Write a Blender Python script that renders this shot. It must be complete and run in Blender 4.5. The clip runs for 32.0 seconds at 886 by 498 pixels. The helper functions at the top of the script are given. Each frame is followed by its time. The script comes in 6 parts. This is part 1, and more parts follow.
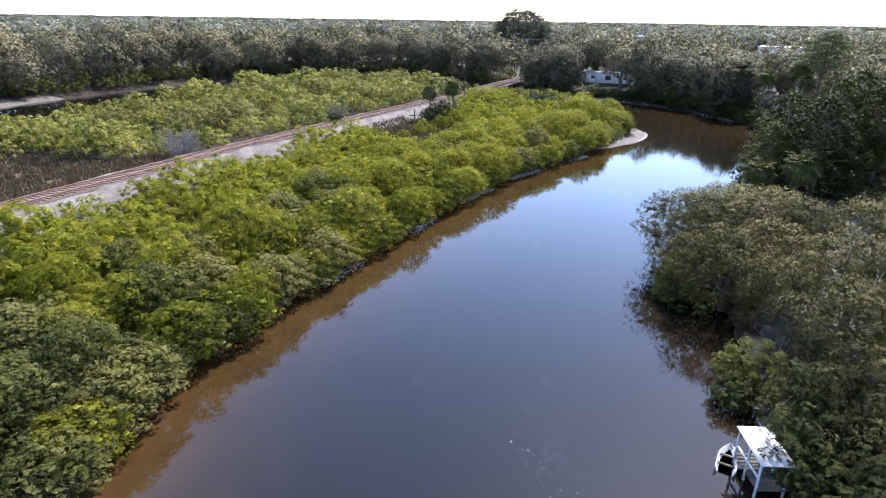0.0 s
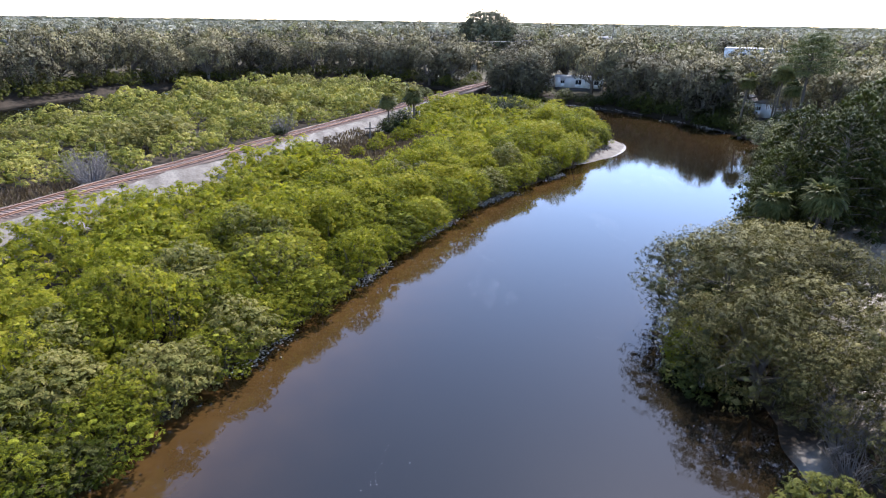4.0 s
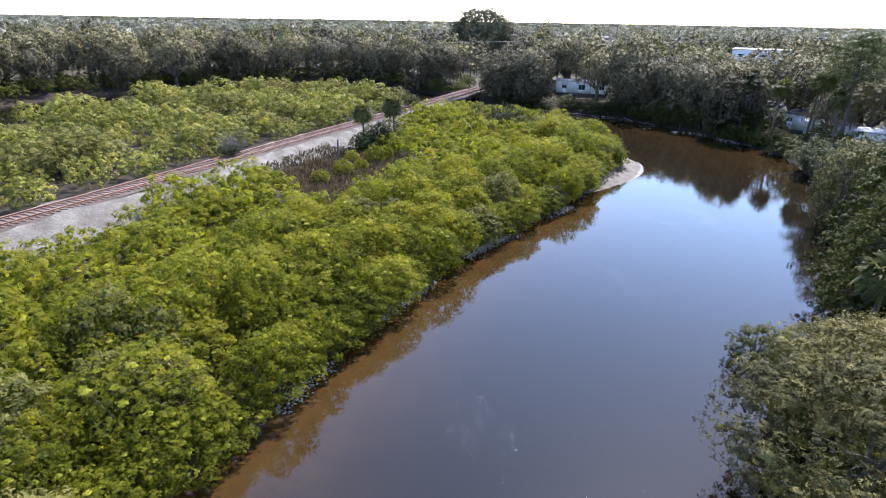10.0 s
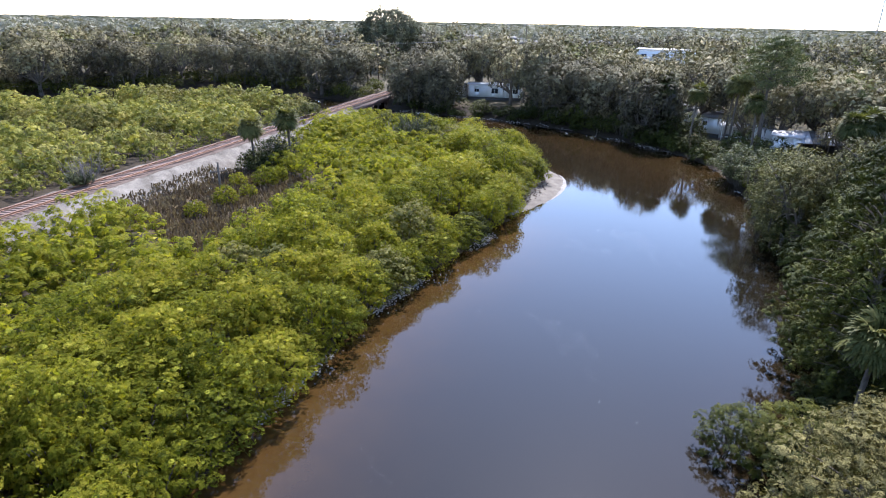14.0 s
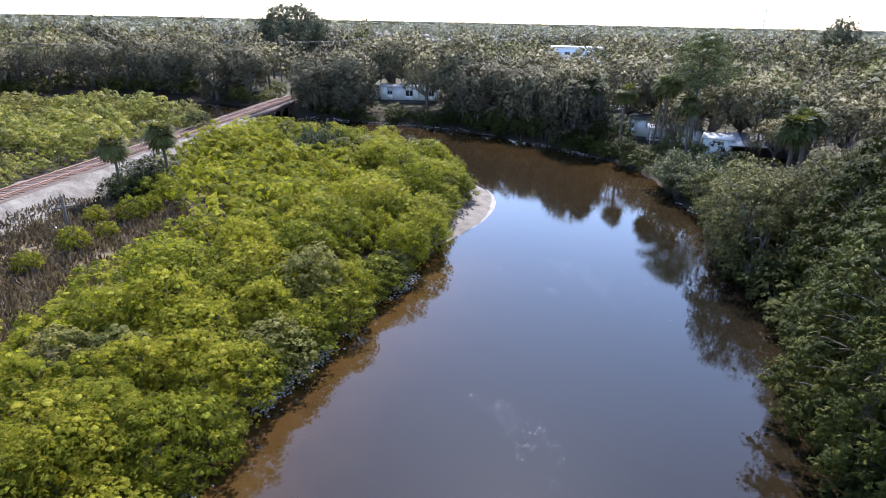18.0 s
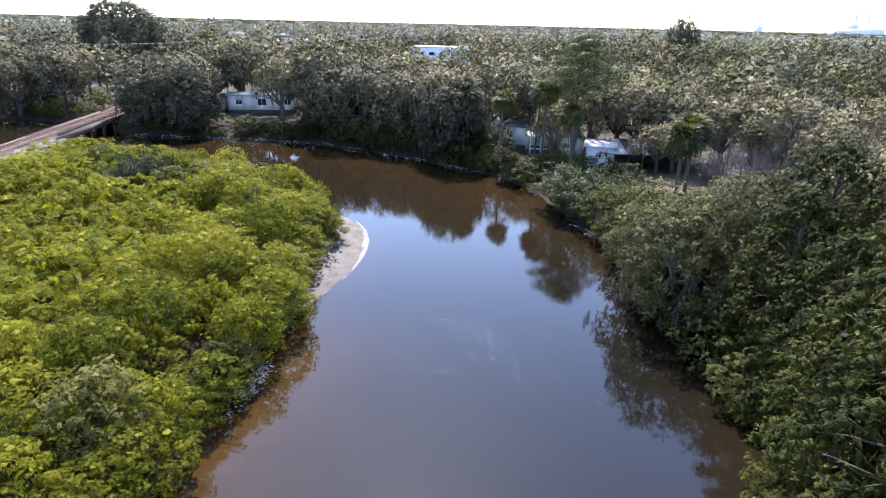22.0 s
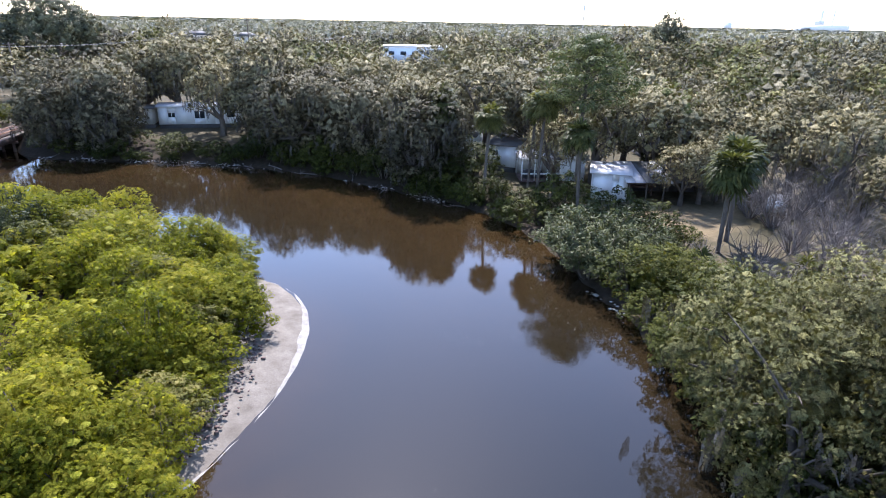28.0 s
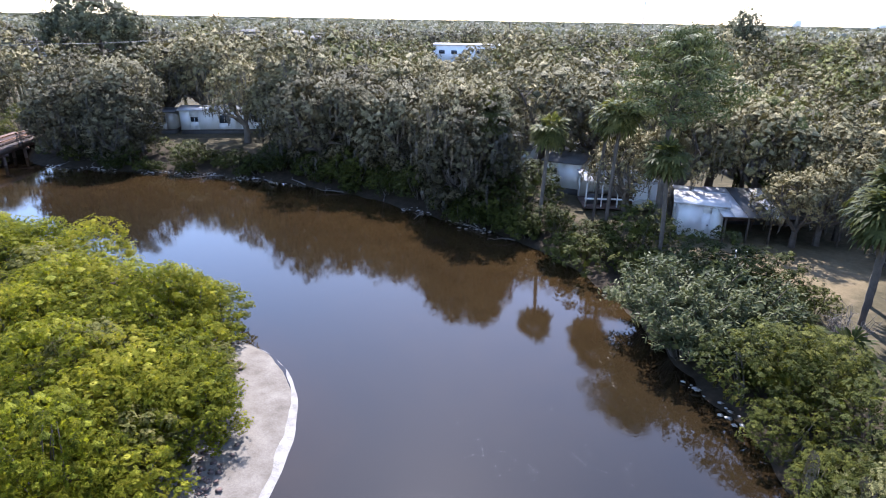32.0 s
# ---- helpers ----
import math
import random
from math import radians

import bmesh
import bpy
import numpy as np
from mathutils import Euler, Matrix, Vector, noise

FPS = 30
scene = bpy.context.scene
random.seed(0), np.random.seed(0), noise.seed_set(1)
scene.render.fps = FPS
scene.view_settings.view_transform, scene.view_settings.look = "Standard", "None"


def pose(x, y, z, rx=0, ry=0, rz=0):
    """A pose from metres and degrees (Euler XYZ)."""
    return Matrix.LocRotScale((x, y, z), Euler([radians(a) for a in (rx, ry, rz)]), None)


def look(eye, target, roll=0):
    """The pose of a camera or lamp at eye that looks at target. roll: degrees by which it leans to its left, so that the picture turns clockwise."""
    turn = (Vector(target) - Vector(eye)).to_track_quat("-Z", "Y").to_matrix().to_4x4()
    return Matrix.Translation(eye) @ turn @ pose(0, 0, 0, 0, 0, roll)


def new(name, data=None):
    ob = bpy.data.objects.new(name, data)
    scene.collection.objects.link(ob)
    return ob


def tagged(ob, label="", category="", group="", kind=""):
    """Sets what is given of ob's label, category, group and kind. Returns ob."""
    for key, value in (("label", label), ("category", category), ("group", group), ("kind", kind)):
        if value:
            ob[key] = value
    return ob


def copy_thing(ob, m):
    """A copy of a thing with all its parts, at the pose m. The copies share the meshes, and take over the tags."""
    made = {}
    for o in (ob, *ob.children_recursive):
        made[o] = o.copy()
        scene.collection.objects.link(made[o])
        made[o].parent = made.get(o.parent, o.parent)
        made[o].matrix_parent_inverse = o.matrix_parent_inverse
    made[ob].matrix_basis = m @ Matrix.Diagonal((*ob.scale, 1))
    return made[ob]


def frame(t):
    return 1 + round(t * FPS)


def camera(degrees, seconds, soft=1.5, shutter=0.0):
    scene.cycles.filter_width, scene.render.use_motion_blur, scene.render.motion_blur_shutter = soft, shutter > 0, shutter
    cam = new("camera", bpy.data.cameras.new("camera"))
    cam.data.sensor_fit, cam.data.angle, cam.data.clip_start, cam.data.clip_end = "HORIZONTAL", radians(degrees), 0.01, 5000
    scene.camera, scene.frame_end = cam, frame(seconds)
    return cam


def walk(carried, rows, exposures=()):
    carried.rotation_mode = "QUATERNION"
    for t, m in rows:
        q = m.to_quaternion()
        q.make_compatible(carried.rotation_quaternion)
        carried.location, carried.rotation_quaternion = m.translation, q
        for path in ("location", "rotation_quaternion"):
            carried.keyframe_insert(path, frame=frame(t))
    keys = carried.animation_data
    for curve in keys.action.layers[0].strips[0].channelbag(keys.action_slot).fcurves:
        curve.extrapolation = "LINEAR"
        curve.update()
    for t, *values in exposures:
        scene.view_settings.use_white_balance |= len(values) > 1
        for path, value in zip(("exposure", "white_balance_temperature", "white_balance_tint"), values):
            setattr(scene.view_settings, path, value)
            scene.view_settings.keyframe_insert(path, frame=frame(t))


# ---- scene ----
cam = camera(73.4, 32.0, soft=1.0)

# seconds, x, y, z, heading (left of north), tilt below the horizon, lean to the left
PATH = [
    (0, -2.06, 7.14, 16.32, -4.18, 21.18, 0.84),
    (0.5, -1.84, 8.41, 16.36, -4.23, 21.15, 0.87),
    (1, -1.62, 9.64, 16.40, -4.26, 21.13, 0.88),
    (1.5, -1.39, 10.79, 16.42, -4.36, 21.11, 0.87),
    (2, -1.19, 11.98, 16.42, -4.39, 21.09, 0.84),
    (2.5, -1.01, 13.20, 16.42, -4.45, 21.06, 0.80),
    (3, -0.82, 14.42, 16.42, -4.52, 21.04, 0.80),
    (3.5, -0.61, 15.59, 16.40, -4.60, 21.03, 0.80),
    (4, -0.39, 16.74, 16.40, -7.36, 21.05, 0.82),
    (4.5, -0.13, 17.86, 16.39, -7.37, 21.02, 0.81),
    (6.5, 1.14, 22.49, 16.44, -7.41, 21.00, 0.79),
    (7, 1.43, 23.64, 16.46, -7.47, 21.00, 0.78),
    (7.5, 1.68, 24.80, 16.44, -7.49, 21.00, 0.78),
    (8, 1.90, 25.97, 16.40, -7.54, 21.02, 0.79),
    (8.5, 2.12, 27.11, 16.35, -7.62, 21.04, 0.82),
    (9, 2.34, 28.24, 16.32, -7.70, 21.06, 0.88),
    (9.5, 2.56, 29.31, 16.24, -7.71, 21.07, 0.90),
    (10, 2.81, 30.34, 16.16, -7.72, 21.09, 0.93),
    (10.5, 3.08, 31.36, 16.06, -7.73, 21.09, 1.01),
    (11, 3.42, 32.38, 15.96, -13.98, 21.06, 1.22),
    (11.5, 3.67, 33.36, 15.91, -15.63, 21.05, 1.30),
    (12, 3.94, 34.33, 15.92, -15.72, 21.05, 1.32),
    (12.5, 4.26, 35.32, 15.97, -15.80, 21.05, 1.31),
    (13, 4.60, 36.35, 16.08, -15.84, 21.05, 1.26),
    (13.5, 4.93, 37.41, 16.22, -15.90, 21.02, 1.17),
    (14, 5.26, 38.48, 16.34, -15.92, 21.00, 1.10),
    (14.5, 5.62, 39.51, 16.35, -15.93, 20.99, 1.07),
    (15, 6.02, 40.54, 16.36, -20.91, 20.94, 1.14),
    (15.5, 6.38, 41.62, 16.37, -23.78, 20.92, 1.16),
    (17.5, 7.92, 45.92, 16.23, -23.93, 20.98, 1.16),
    (18, 8.37, 47.05, 16.14, -23.97, 21.02, 1.16),
    (18.5, 8.87, 48.21, 16.11, -24.03, 21.02, 1.16),
    (19, 9.41, 49.35, 16.08, -24.09, 21.02, 1.15),
    (19.5, 9.98, 50.46, 16.06, -24.10, 21.03, 1.14),
    (20, 10.61, 51.52, 16.06, -24.08, 21.03, 1.13),
    (20.5, 11.31, 52.53, 16.11, -23.99, 21.02, 1.14),
    (21, 12.07, 53.58, 16.20, -29.80, 20.96, 1.24),
    (21.5, 12.78, 54.66, 16.30, -36.47, 20.89, 1.33),
    (22, 13.41, 55.74, 16.28, -36.51, 20.87, 1.35),
    (22.5, 14.02, 56.80, 16.27, -36.58, 20.86, 1.36),
    (23, 14.66, 57.83, 16.22, -36.67, 20.87, 1.35),
    (23.5, 15.35, 58.81, 16.18, -38.28, 20.89, 1.36),
    (24, 16.09, 59.74, 16.16, -38.37, 20.91, 1.34),
    (24.5, 16.86, 60.64, 16.16, -38.41, 20.92, 1.29),
    (25, 17.65, 61.54, 16.17, -38.47, 20.93, 1.26),
    (25.5, 18.44, 62.48, 16.20, -38.53, 20.95, 1.23),
    (27.5, 21.70, 66.57, 16.21, -38.83, 20.97, 1.18),
    (28, 22.47, 67.57, 16.17, -38.89, 21.02, 1.14),
    (28.5, 23.22, 68.56, 16.06, -35.84, 21.08, 1.04),
    (29, 24.05, 69.51, 16.00, -34.73, 21.12, 1.00),
    (29.5, 24.95, 70.46, 15.95, -36.78, 21.13, 1.06),
    (30, 25.80, 71.43, 15.91, -38.32, 21.14, 1.11),
    (30.5, 26.63, 72.40, 15.86, -38.36, 21.16, 1.14),
    (31, 27.45, 73.38, 15.81, -38.43, 21.17, 1.14),
    (31.5, 28.24, 74.39, 15.76, -38.52, 21.18, 1.13),
    (32, 29.00, 75.48, 15.65, -33.98, 21.19, 1.00),
]


def aim(x, y, z, yaw, tilt, lean):
    a, b = radians(yaw), radians(tilt)
    way = Vector((-math.sin(a) * math.cos(b), math.cos(a) * math.cos(b), -math.sin(b)))
    eye = Vector((x, y, z))
    return look(eye, eye + 50 * way, lean)


walk(cam, [(r[0], aim(*r[1:])) for r in PATH], [(0.0, 1.57, 5680, 18), (13.0, 1.6, 5680, 18), (19.0, 1.68, 5680, 18), (24.0, 1.77, 5690, 19.5), (32.0, 1.84, 5690, 20)])

# ---- light ----
SUN_AZ, SUN_EL = 33.0, 49.0
world = bpy.data.worlds.new("sky")
scene.world = world
world.use_nodes = True
wn = world.node_tree.nodes
sky = wn.new("ShaderNodeTexSky")
sky.sky_type = "NISHITA"
sky.sun_disc = False
sky.sun_elevation, sky.sun_rotation = radians(SUN_EL), radians(SUN_AZ)
sky.air_density, sky.dust_density, sky.ozone_density = 1.0, 0.35, 0.25
wn["Background"].inputs["Strength"].default_value = 0.17
world.node_tree.links.new(sky.outputs[0], wn["Background"].inputs["Color"])
sun = new("sun", bpy.data.lights.new("sun", "SUN"))
sun.data.energy, sun.data.angle, sun.data.color = 5.0, radians(0.6), (1.0, 0.94, 0.84)
sd = Vector((math.sin(radians(SUN_AZ)) * math.cos(radians(SUN_EL)),
             math.cos(radians(SUN_AZ)) * math.cos(radians(SUN_EL)), math.sin(radians(SUN_EL))))
sun.matrix_world = look(sd * 300, (0, 0, 0))

# ---- materials ----
rng = np.random.default_rng(7)


def nodes_of(name):
    m = bpy.data.materials.new(name)
    m.use_nodes = True
    nt = m.node_tree
    return m, nt, nt.nodes["Principled BSDF"]


def ramp(nt, fac, stops):
    r = nt.nodes.new("ShaderNodeValToRGB")
    el = r.color_ramp.elements
    while len(el) < len(stops):
        el.new(0.5)
    for e, (p, c) in zip(el, stops):
        e.position, e.color = p, (*c, 1)
    nt.links.new(fac, r.inputs[0])
    return r.outputs[0]


def noise_of(nt, scale, detail=5.0, rough=0.6, coords="Object"):
    tc = nt.nodes.new("ShaderNodeTexCoord")
    n = nt.nodes.new("ShaderNodeTexNoise")
    n.inputs["Scale"].default_value, n.inputs["Detail"].default_value, n.inputs["Roughness"].default_value = scale, detail, rough
    nt.links.new(tc.outputs[coords], n.inputs["Vector"])
    return n.outputs["Fac"]


def bump_of(nt, bsdf, height, strength, dist):
    b = nt.nodes.new("ShaderNodeBump")
    b.inputs["Strength"].default_value, b.inputs["Distance"].default_value = strength, dist
    nt.links.new(height, b.inputs["Height"])
    nt.links.new(b.outputs[0], bsdf.inputs["Normal"])


def math_of(nt, op, a, b):
    n = nt.nodes.new("ShaderNodeMath")
    n.operation = op
    for k, v in enumerate((a, b)):
        if isinstance(v, (int, float)):
            n.inputs[k].default_value = v
        else:
            nt.links.new(v, n.inputs[k])
    return n.outputs[0]


def mix_of(nt, fac, a, b, mode="MIX"):
    n = nt.nodes.new("ShaderNodeMix")
    n.data_type, n.blend_type = "RGBA", mode
    for k, v in ((0, fac), (6, a), (7, b)):
        if isinstance(v, (int, float)):
            n.inputs[k].default_value = v
        elif isinstance(v, tuple):
            n.inputs[k].default_value = (*v, 1)
        else:
            nt.links.new(v, n.inputs[k])
    return n.outputs[2]


INNER = {}


def leaf_mat(name, stops, through_light=0.35, rough=0.55, cut=0.0, gaps=0.48, patches=0.9, grain=0.7, relief=0.06, inner=False, each=0.34):
    """Leaves: each leaf and each plant differs; light comes through. Cut leaves get a closed twin for the crown's dense inside."""
    m, nt, b = nodes_of(name)
    if cut and not inner:
        INNER[name] = leaf_mat(name + "_inside", stops, through_light * 0.4, rough, cut * 0.8, gaps, patches, grain, relief, True, each)
    geo = nt.nodes.new("ShaderNodeNewGeometry")
    oi = nt.nodes.new("ShaderNodeObjectInfo")
    patch = noise_of(nt, patches, 3.0)
    f = math_of(nt, "ADD", math_of(nt, "MULTIPLY", geo.outputs["Random Per Island"], each),
                math_of(nt, "ADD", math_of(nt, "MULTIPLY", oi.outputs["Random"], 0.38), math_of(nt, "SUBTRACT", math_of(nt, "MULTIPLY", patch, 1.7), 0.49 + each / 2)))
    fine = noise_of(nt, cut * 1.5 if cut else 9.0, 2.0)
    f = math_of(nt, "ADD", f, math_of(nt, "MULTIPLY", math_of(nt, "SUBTRACT", fine, 0.5), grain))
    c = ramp(nt, f, stops)
    nt.links.new(c, b.inputs["Base Color"])
    b.inputs["Roughness"].default_value = rough
    b.inputs["Specular IOR Level"].default_value = 0.06
    t = nt.nodes.new("ShaderNodeBsdfTranslucent")
    nt.links.new(mix_of(nt, 1.0, c, (1.0, 1.0, 0.55), "MULTIPLY"), t.inputs["Color"])
    s = nt.nodes.new("ShaderNodeMixShader")
    s.inputs[0].default_value = through_light
    nt.links.new(b.outputs[0], s.inputs[1])
    nt.links.new(t.outputs[0], s.inputs[2])
    last = s
    if cut:
        # a spray of small leaves with gaps between them
        hole = nt.nodes.new("ShaderNodeBsdfTransparent")
        last = nt.nodes.new("ShaderNodeMixShader")
        nt.links.new(math_of(nt, "GREATER_THAN", noise_of(nt, cut, 3.0, 0.7), gaps - 0.07 if inner else gaps), last.inputs[0])
        bump_of(nt, b, noise_of(nt, cut * 0.9, 2.0), 1.0, relief)
        nt.links.new(hole.outputs[0], last.inputs[1])
        nt.links.new(s.outputs[0], last.inputs[2])
    nt.links.new(last.outputs[0], nt.nodes["Material Output"].inputs["Surface"])
    return m


def plain_mat(name, stops, scale=3.0, rough=0.8, metal=0.0, bump=0.3, dist=0.02, fine=30.0, coords="Object"):
    """Two scales of variation in colour, with fine relief."""
    m, nt, b = nodes_of(name)
    big, small = noise_of(nt, scale, 4.0, 0.6, coords), noise_of(nt, fine, 6.0, 0.7, coords)
    oi = nt.nodes.new("ShaderNodeObjectInfo")
    f = math_of(nt, "ADD", math_of(nt, "MULTIPLY", big, 0.55),
                math_of(nt, "ADD", math_of(nt, "MULTIPLY", small, 0.35), math_of(nt, "MULTIPLY", oi.outputs["Random"], 0.12)))
    nt.links.new(ramp(nt, f, stops), b.inputs["Base Color"])
    b.inputs["Roughness"].default_value, b.inputs["Metallic"].default_value = rough, metal
    b.inputs["Specular IOR Level"].default_value = 0.12 if rough > 0.85 else 0.5
    bump_of(nt, b, small, bump, dist)
    return m


OAK_STOPS = [(0.22, (0.035, 0.031, 0.016)), (0.48, (0.115, 0.101, 0.05)), (0.7, (0.184, 0.16, 0.083)), (0.95, (0.236, 0.203, 0.106))]
MANGROVE_STOPS = [(0.25, (0.047, 0.058, 0.005)), (0.5, (0.137, 0.146, 0.0095)), (0.7, (0.194, 0.192, 0.0145)), (0.92, (0.255, 0.228, 0.023))]
M_MANGROVE = leaf_mat("mangrove_leaf", MANGROVE_STOPS, 0.6, 0.6, 19.0, 0.48)
M_THICKET = leaf_mat("thicket_leaf", MANGROVE_STOPS, 0.6, 0.6, 12.0, 0.48)
M_WOODS = leaf_mat("woods_leaf", OAK_STOPS, 0.07, 0.7, 7.0, 0.465, 0.16, 0.7, 0.15, each=0.14)
M_GREYWOODS = leaf_mat("grey_woods_leaf", [(0.22, (0.024, 0.022, 0.014)), (0.48, (0.076, 0.07, 0.043)), (0.7, (0.128, 0.117, 0.075)), (0.95, (0.178, 0.162, 0.105))], 0.06, 0.7, 7.0, 0.465, 0.16, 0.7, 0.15, each=0.14)
M_GREENWOODS = leaf_mat("green_woods_leaf", [(0.22, (0.026, 0.028, 0.009)), (0.48, (0.085, 0.086, 0.027)), (0.7, (0.138, 0.136, 0.043)), (0.95, (0.185, 0.175, 0.058))], 0.1, 0.7, 7.0, 0.465, 0.16, 0.7, 0.15, each=0.14)
# Distance haze is painted into this leaf colour: paler and greyer than the oaks.
M_HAZEDWOODS = leaf_mat("hazed_woods_leaf", [(0.25, (0.09, 0.09, 0.068)), (0.55, (0.18, 0.175, 0.135)), (0.9, (0.3, 0.29, 0.23))], 0.2, 0.8, 1.8, 0.45, 0.06, 0.5, 0.3)
M_MARSH = leaf_mat("marsh_shrub_leaf", [(0.25, (0.07, 0.078, 0.016)), (0.55, (0.205, 0.2, 0.036)), (0.9, (0.36, 0.3, 0.085))], 0.35, 0.6, 11.0, 0.48, 0.3)
M_OAK = leaf_mat("oak_leaf", OAK_STOPS, 0.07, 0.65, 11.0, 0.465, 0.3, 0.7, 0.1, each=0.2)
M_OLIVE = leaf_mat("olive_leaf", [(0.25, (0.03, 0.029, 0.0095)), (0.55, (0.094, 0.083, 0.027)), (0.9, (0.172, 0.148, 0.055))], 0.16, 0.6, 16.0, 0.51, 0.5, 0.9, 0.06)
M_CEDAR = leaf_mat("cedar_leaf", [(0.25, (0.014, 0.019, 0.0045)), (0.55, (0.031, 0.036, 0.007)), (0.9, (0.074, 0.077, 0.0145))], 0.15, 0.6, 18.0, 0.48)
M_PEPPER = leaf_mat("pepper_leaf", [(0.25, (0.024, 0.03, 0.0055)), (0.55, (0.056, 0.062, 0.0102)), (0.9, (0.107, 0.103, 0.0185))], 0.3, 0.55, 20.0, 0.48)
M_PALM = leaf_mat("palm_frond", [(0.25, (0.028, 0.034, 0.01)), (0.55, (0.062, 0.067, 0.02)), (0.9, (0.135, 0.126, 0.042))], 0.35, 0.55)
M_SILVER = leaf_mat("silver_leaf", [(0.25, (0.03, 0.037, 0.018)), (0.55, (0.055, 0.061, 0.025)), (0.9, (0.118, 0.124, 0.056))], 0.2, 0.5)
M_PINE = leaf_mat("pine_needle", [(0.25, (0.045, 0.055, 0.02)), (0.55, (0.09, 0.1, 0.04)), (0.9, (0.17, 0.17, 0.075))], 0.2)
M_MOSS = leaf_mat("hanging_moss", [(0.25, (0.038, 0.034, 0.029)), (0.55, (0.074, 0.067, 0.058)), (0.9, (0.132, 0.12, 0.105))], 0.2, 0.9, 11.0, 0.47)
M_DRY = leaf_mat("dry_grass", [(0.25, (0.06, 0.043, 0.03)), (0.55, (0.105, 0.078, 0.054)), (0.9, (0.17, 0.135, 0.088))], 0.25, 0.9)
M_BARK = plain_mat("bark", [(0.3, (0.045, 0.037, 0.03)), (0.7, (0.13, 0.11, 0.09))], 2.0, 0.95, 0, 0.6, 0.03, 18.0)
M_DEADWOOD = plain_mat("dead_wood", [(0.3, (0.075, 0.064, 0.056)), (0.7, (0.18, 0.16, 0.145))], 2.0, 0.95, 0, 0.4, 0.02, 14.0)
M_GRAVEL = plain_mat("gravel", [(0.32, (0.03, 0.025, 0.02)), (0.5, (0.11, 0.096, 0.078)), (0.68, (0.2, 0.178, 0.148))], 0.45, 0.95, 0, 1.0, 0.08, 5.0)
M_RAIL = plain_mat("rusty_rail", [(0.3, (0.1, 0.05, 0.03)), (0.7, (0.28, 0.15, 0.09))], 1.0, 0.6, 0.4, 0.2, 0.005, 30.0)
M_TIE = plain_mat("tie_wood", [(0.3, (0.05, 0.035, 0.03)), (0.7, (0.17, 0.12, 0.1))], 2.0, 0.95, 0, 0.5, 0.01, 25.0)
M_SAND = plain_mat("sand", [(0.3, (0.055, 0.045, 0.034)), (0.5, (0.108, 0.093, 0.075)), (0.75, (0.18, 0.16, 0.133))], 1.1, 0.95, 0, 0.4, 0.03, 12.0)
M_SHELLSAND = plain_mat("shell_sand", [(0.3, (0.11, 0.1, 0.086)), (0.5, (0.22, 0.205, 0.183)), (0.72, (0.42, 0.4, 0.37))], 1.8, 0.9, 0, 0.4, 0.02, 16.0)
M_SHELL = plain_mat("shell_rock", [(0.3, (0.14, 0.125, 0.11)), (0.7, (0.46, 0.42, 0.37))], 2.0, 0.85, 0, 0.5, 0.02, 20.0)
M_WHITE = plain_mat("white_siding", [(0.25, (0.5, 0.5, 0.48)), (0.5, (0.72, 0.72, 0.7)), (0.8, (0.8, 0.8, 0.79))], 0.7, 0.5, 0, 0.1, 0.004, 22.0)
M_ROOF = plain_mat("metal_roof", [(0.25, (0.2, 0.18, 0.16)), (0.5, (0.42, 0.4, 0.38)), (0.8, (0.64, 0.62, 0.6))], 0.8, 0.6, 0.0, 0.1, 0.004, 16.0)
M_DARKROOF = plain_mat("dark_roof", [(0.25, (0.03, 0.028, 0.026)), (0.75, (0.1, 0.094, 0.086))], 1.0, 0.85, 0, 0.3, 0.01, 18.0)
M_TRIM = plain_mat("dark_trim", [(0.3, (0.03, 0.03, 0.032)), (0.7, (0.08, 0.08, 0.085))], 2.0, 0.6, 0, 0.1, 0.004, 20.0)
M_POLE = plain_mat("pole_wood", [(0.3, (0.045, 0.036, 0.03)), (0.7, (0.125, 0.104, 0.084))], 2.0, 0.95, 0, 0.4, 0.01, 20.0)
M_CONCRETE = plain_mat("concrete", [(0.3, (0.3, 0.29, 0.27)), (0.7, (0.5, 0.48, 0.45))], 1.0, 0.9, 0, 0.3, 0.01, 16.0)
M_STEEL = plain_mat("painted_steel", [(0.3, (0.3, 0.3, 0.31)), (0.7, (0.5, 0.5, 0.51))], 1.0, 0.5, 0.2, 0.1, 0.004, 16.0)


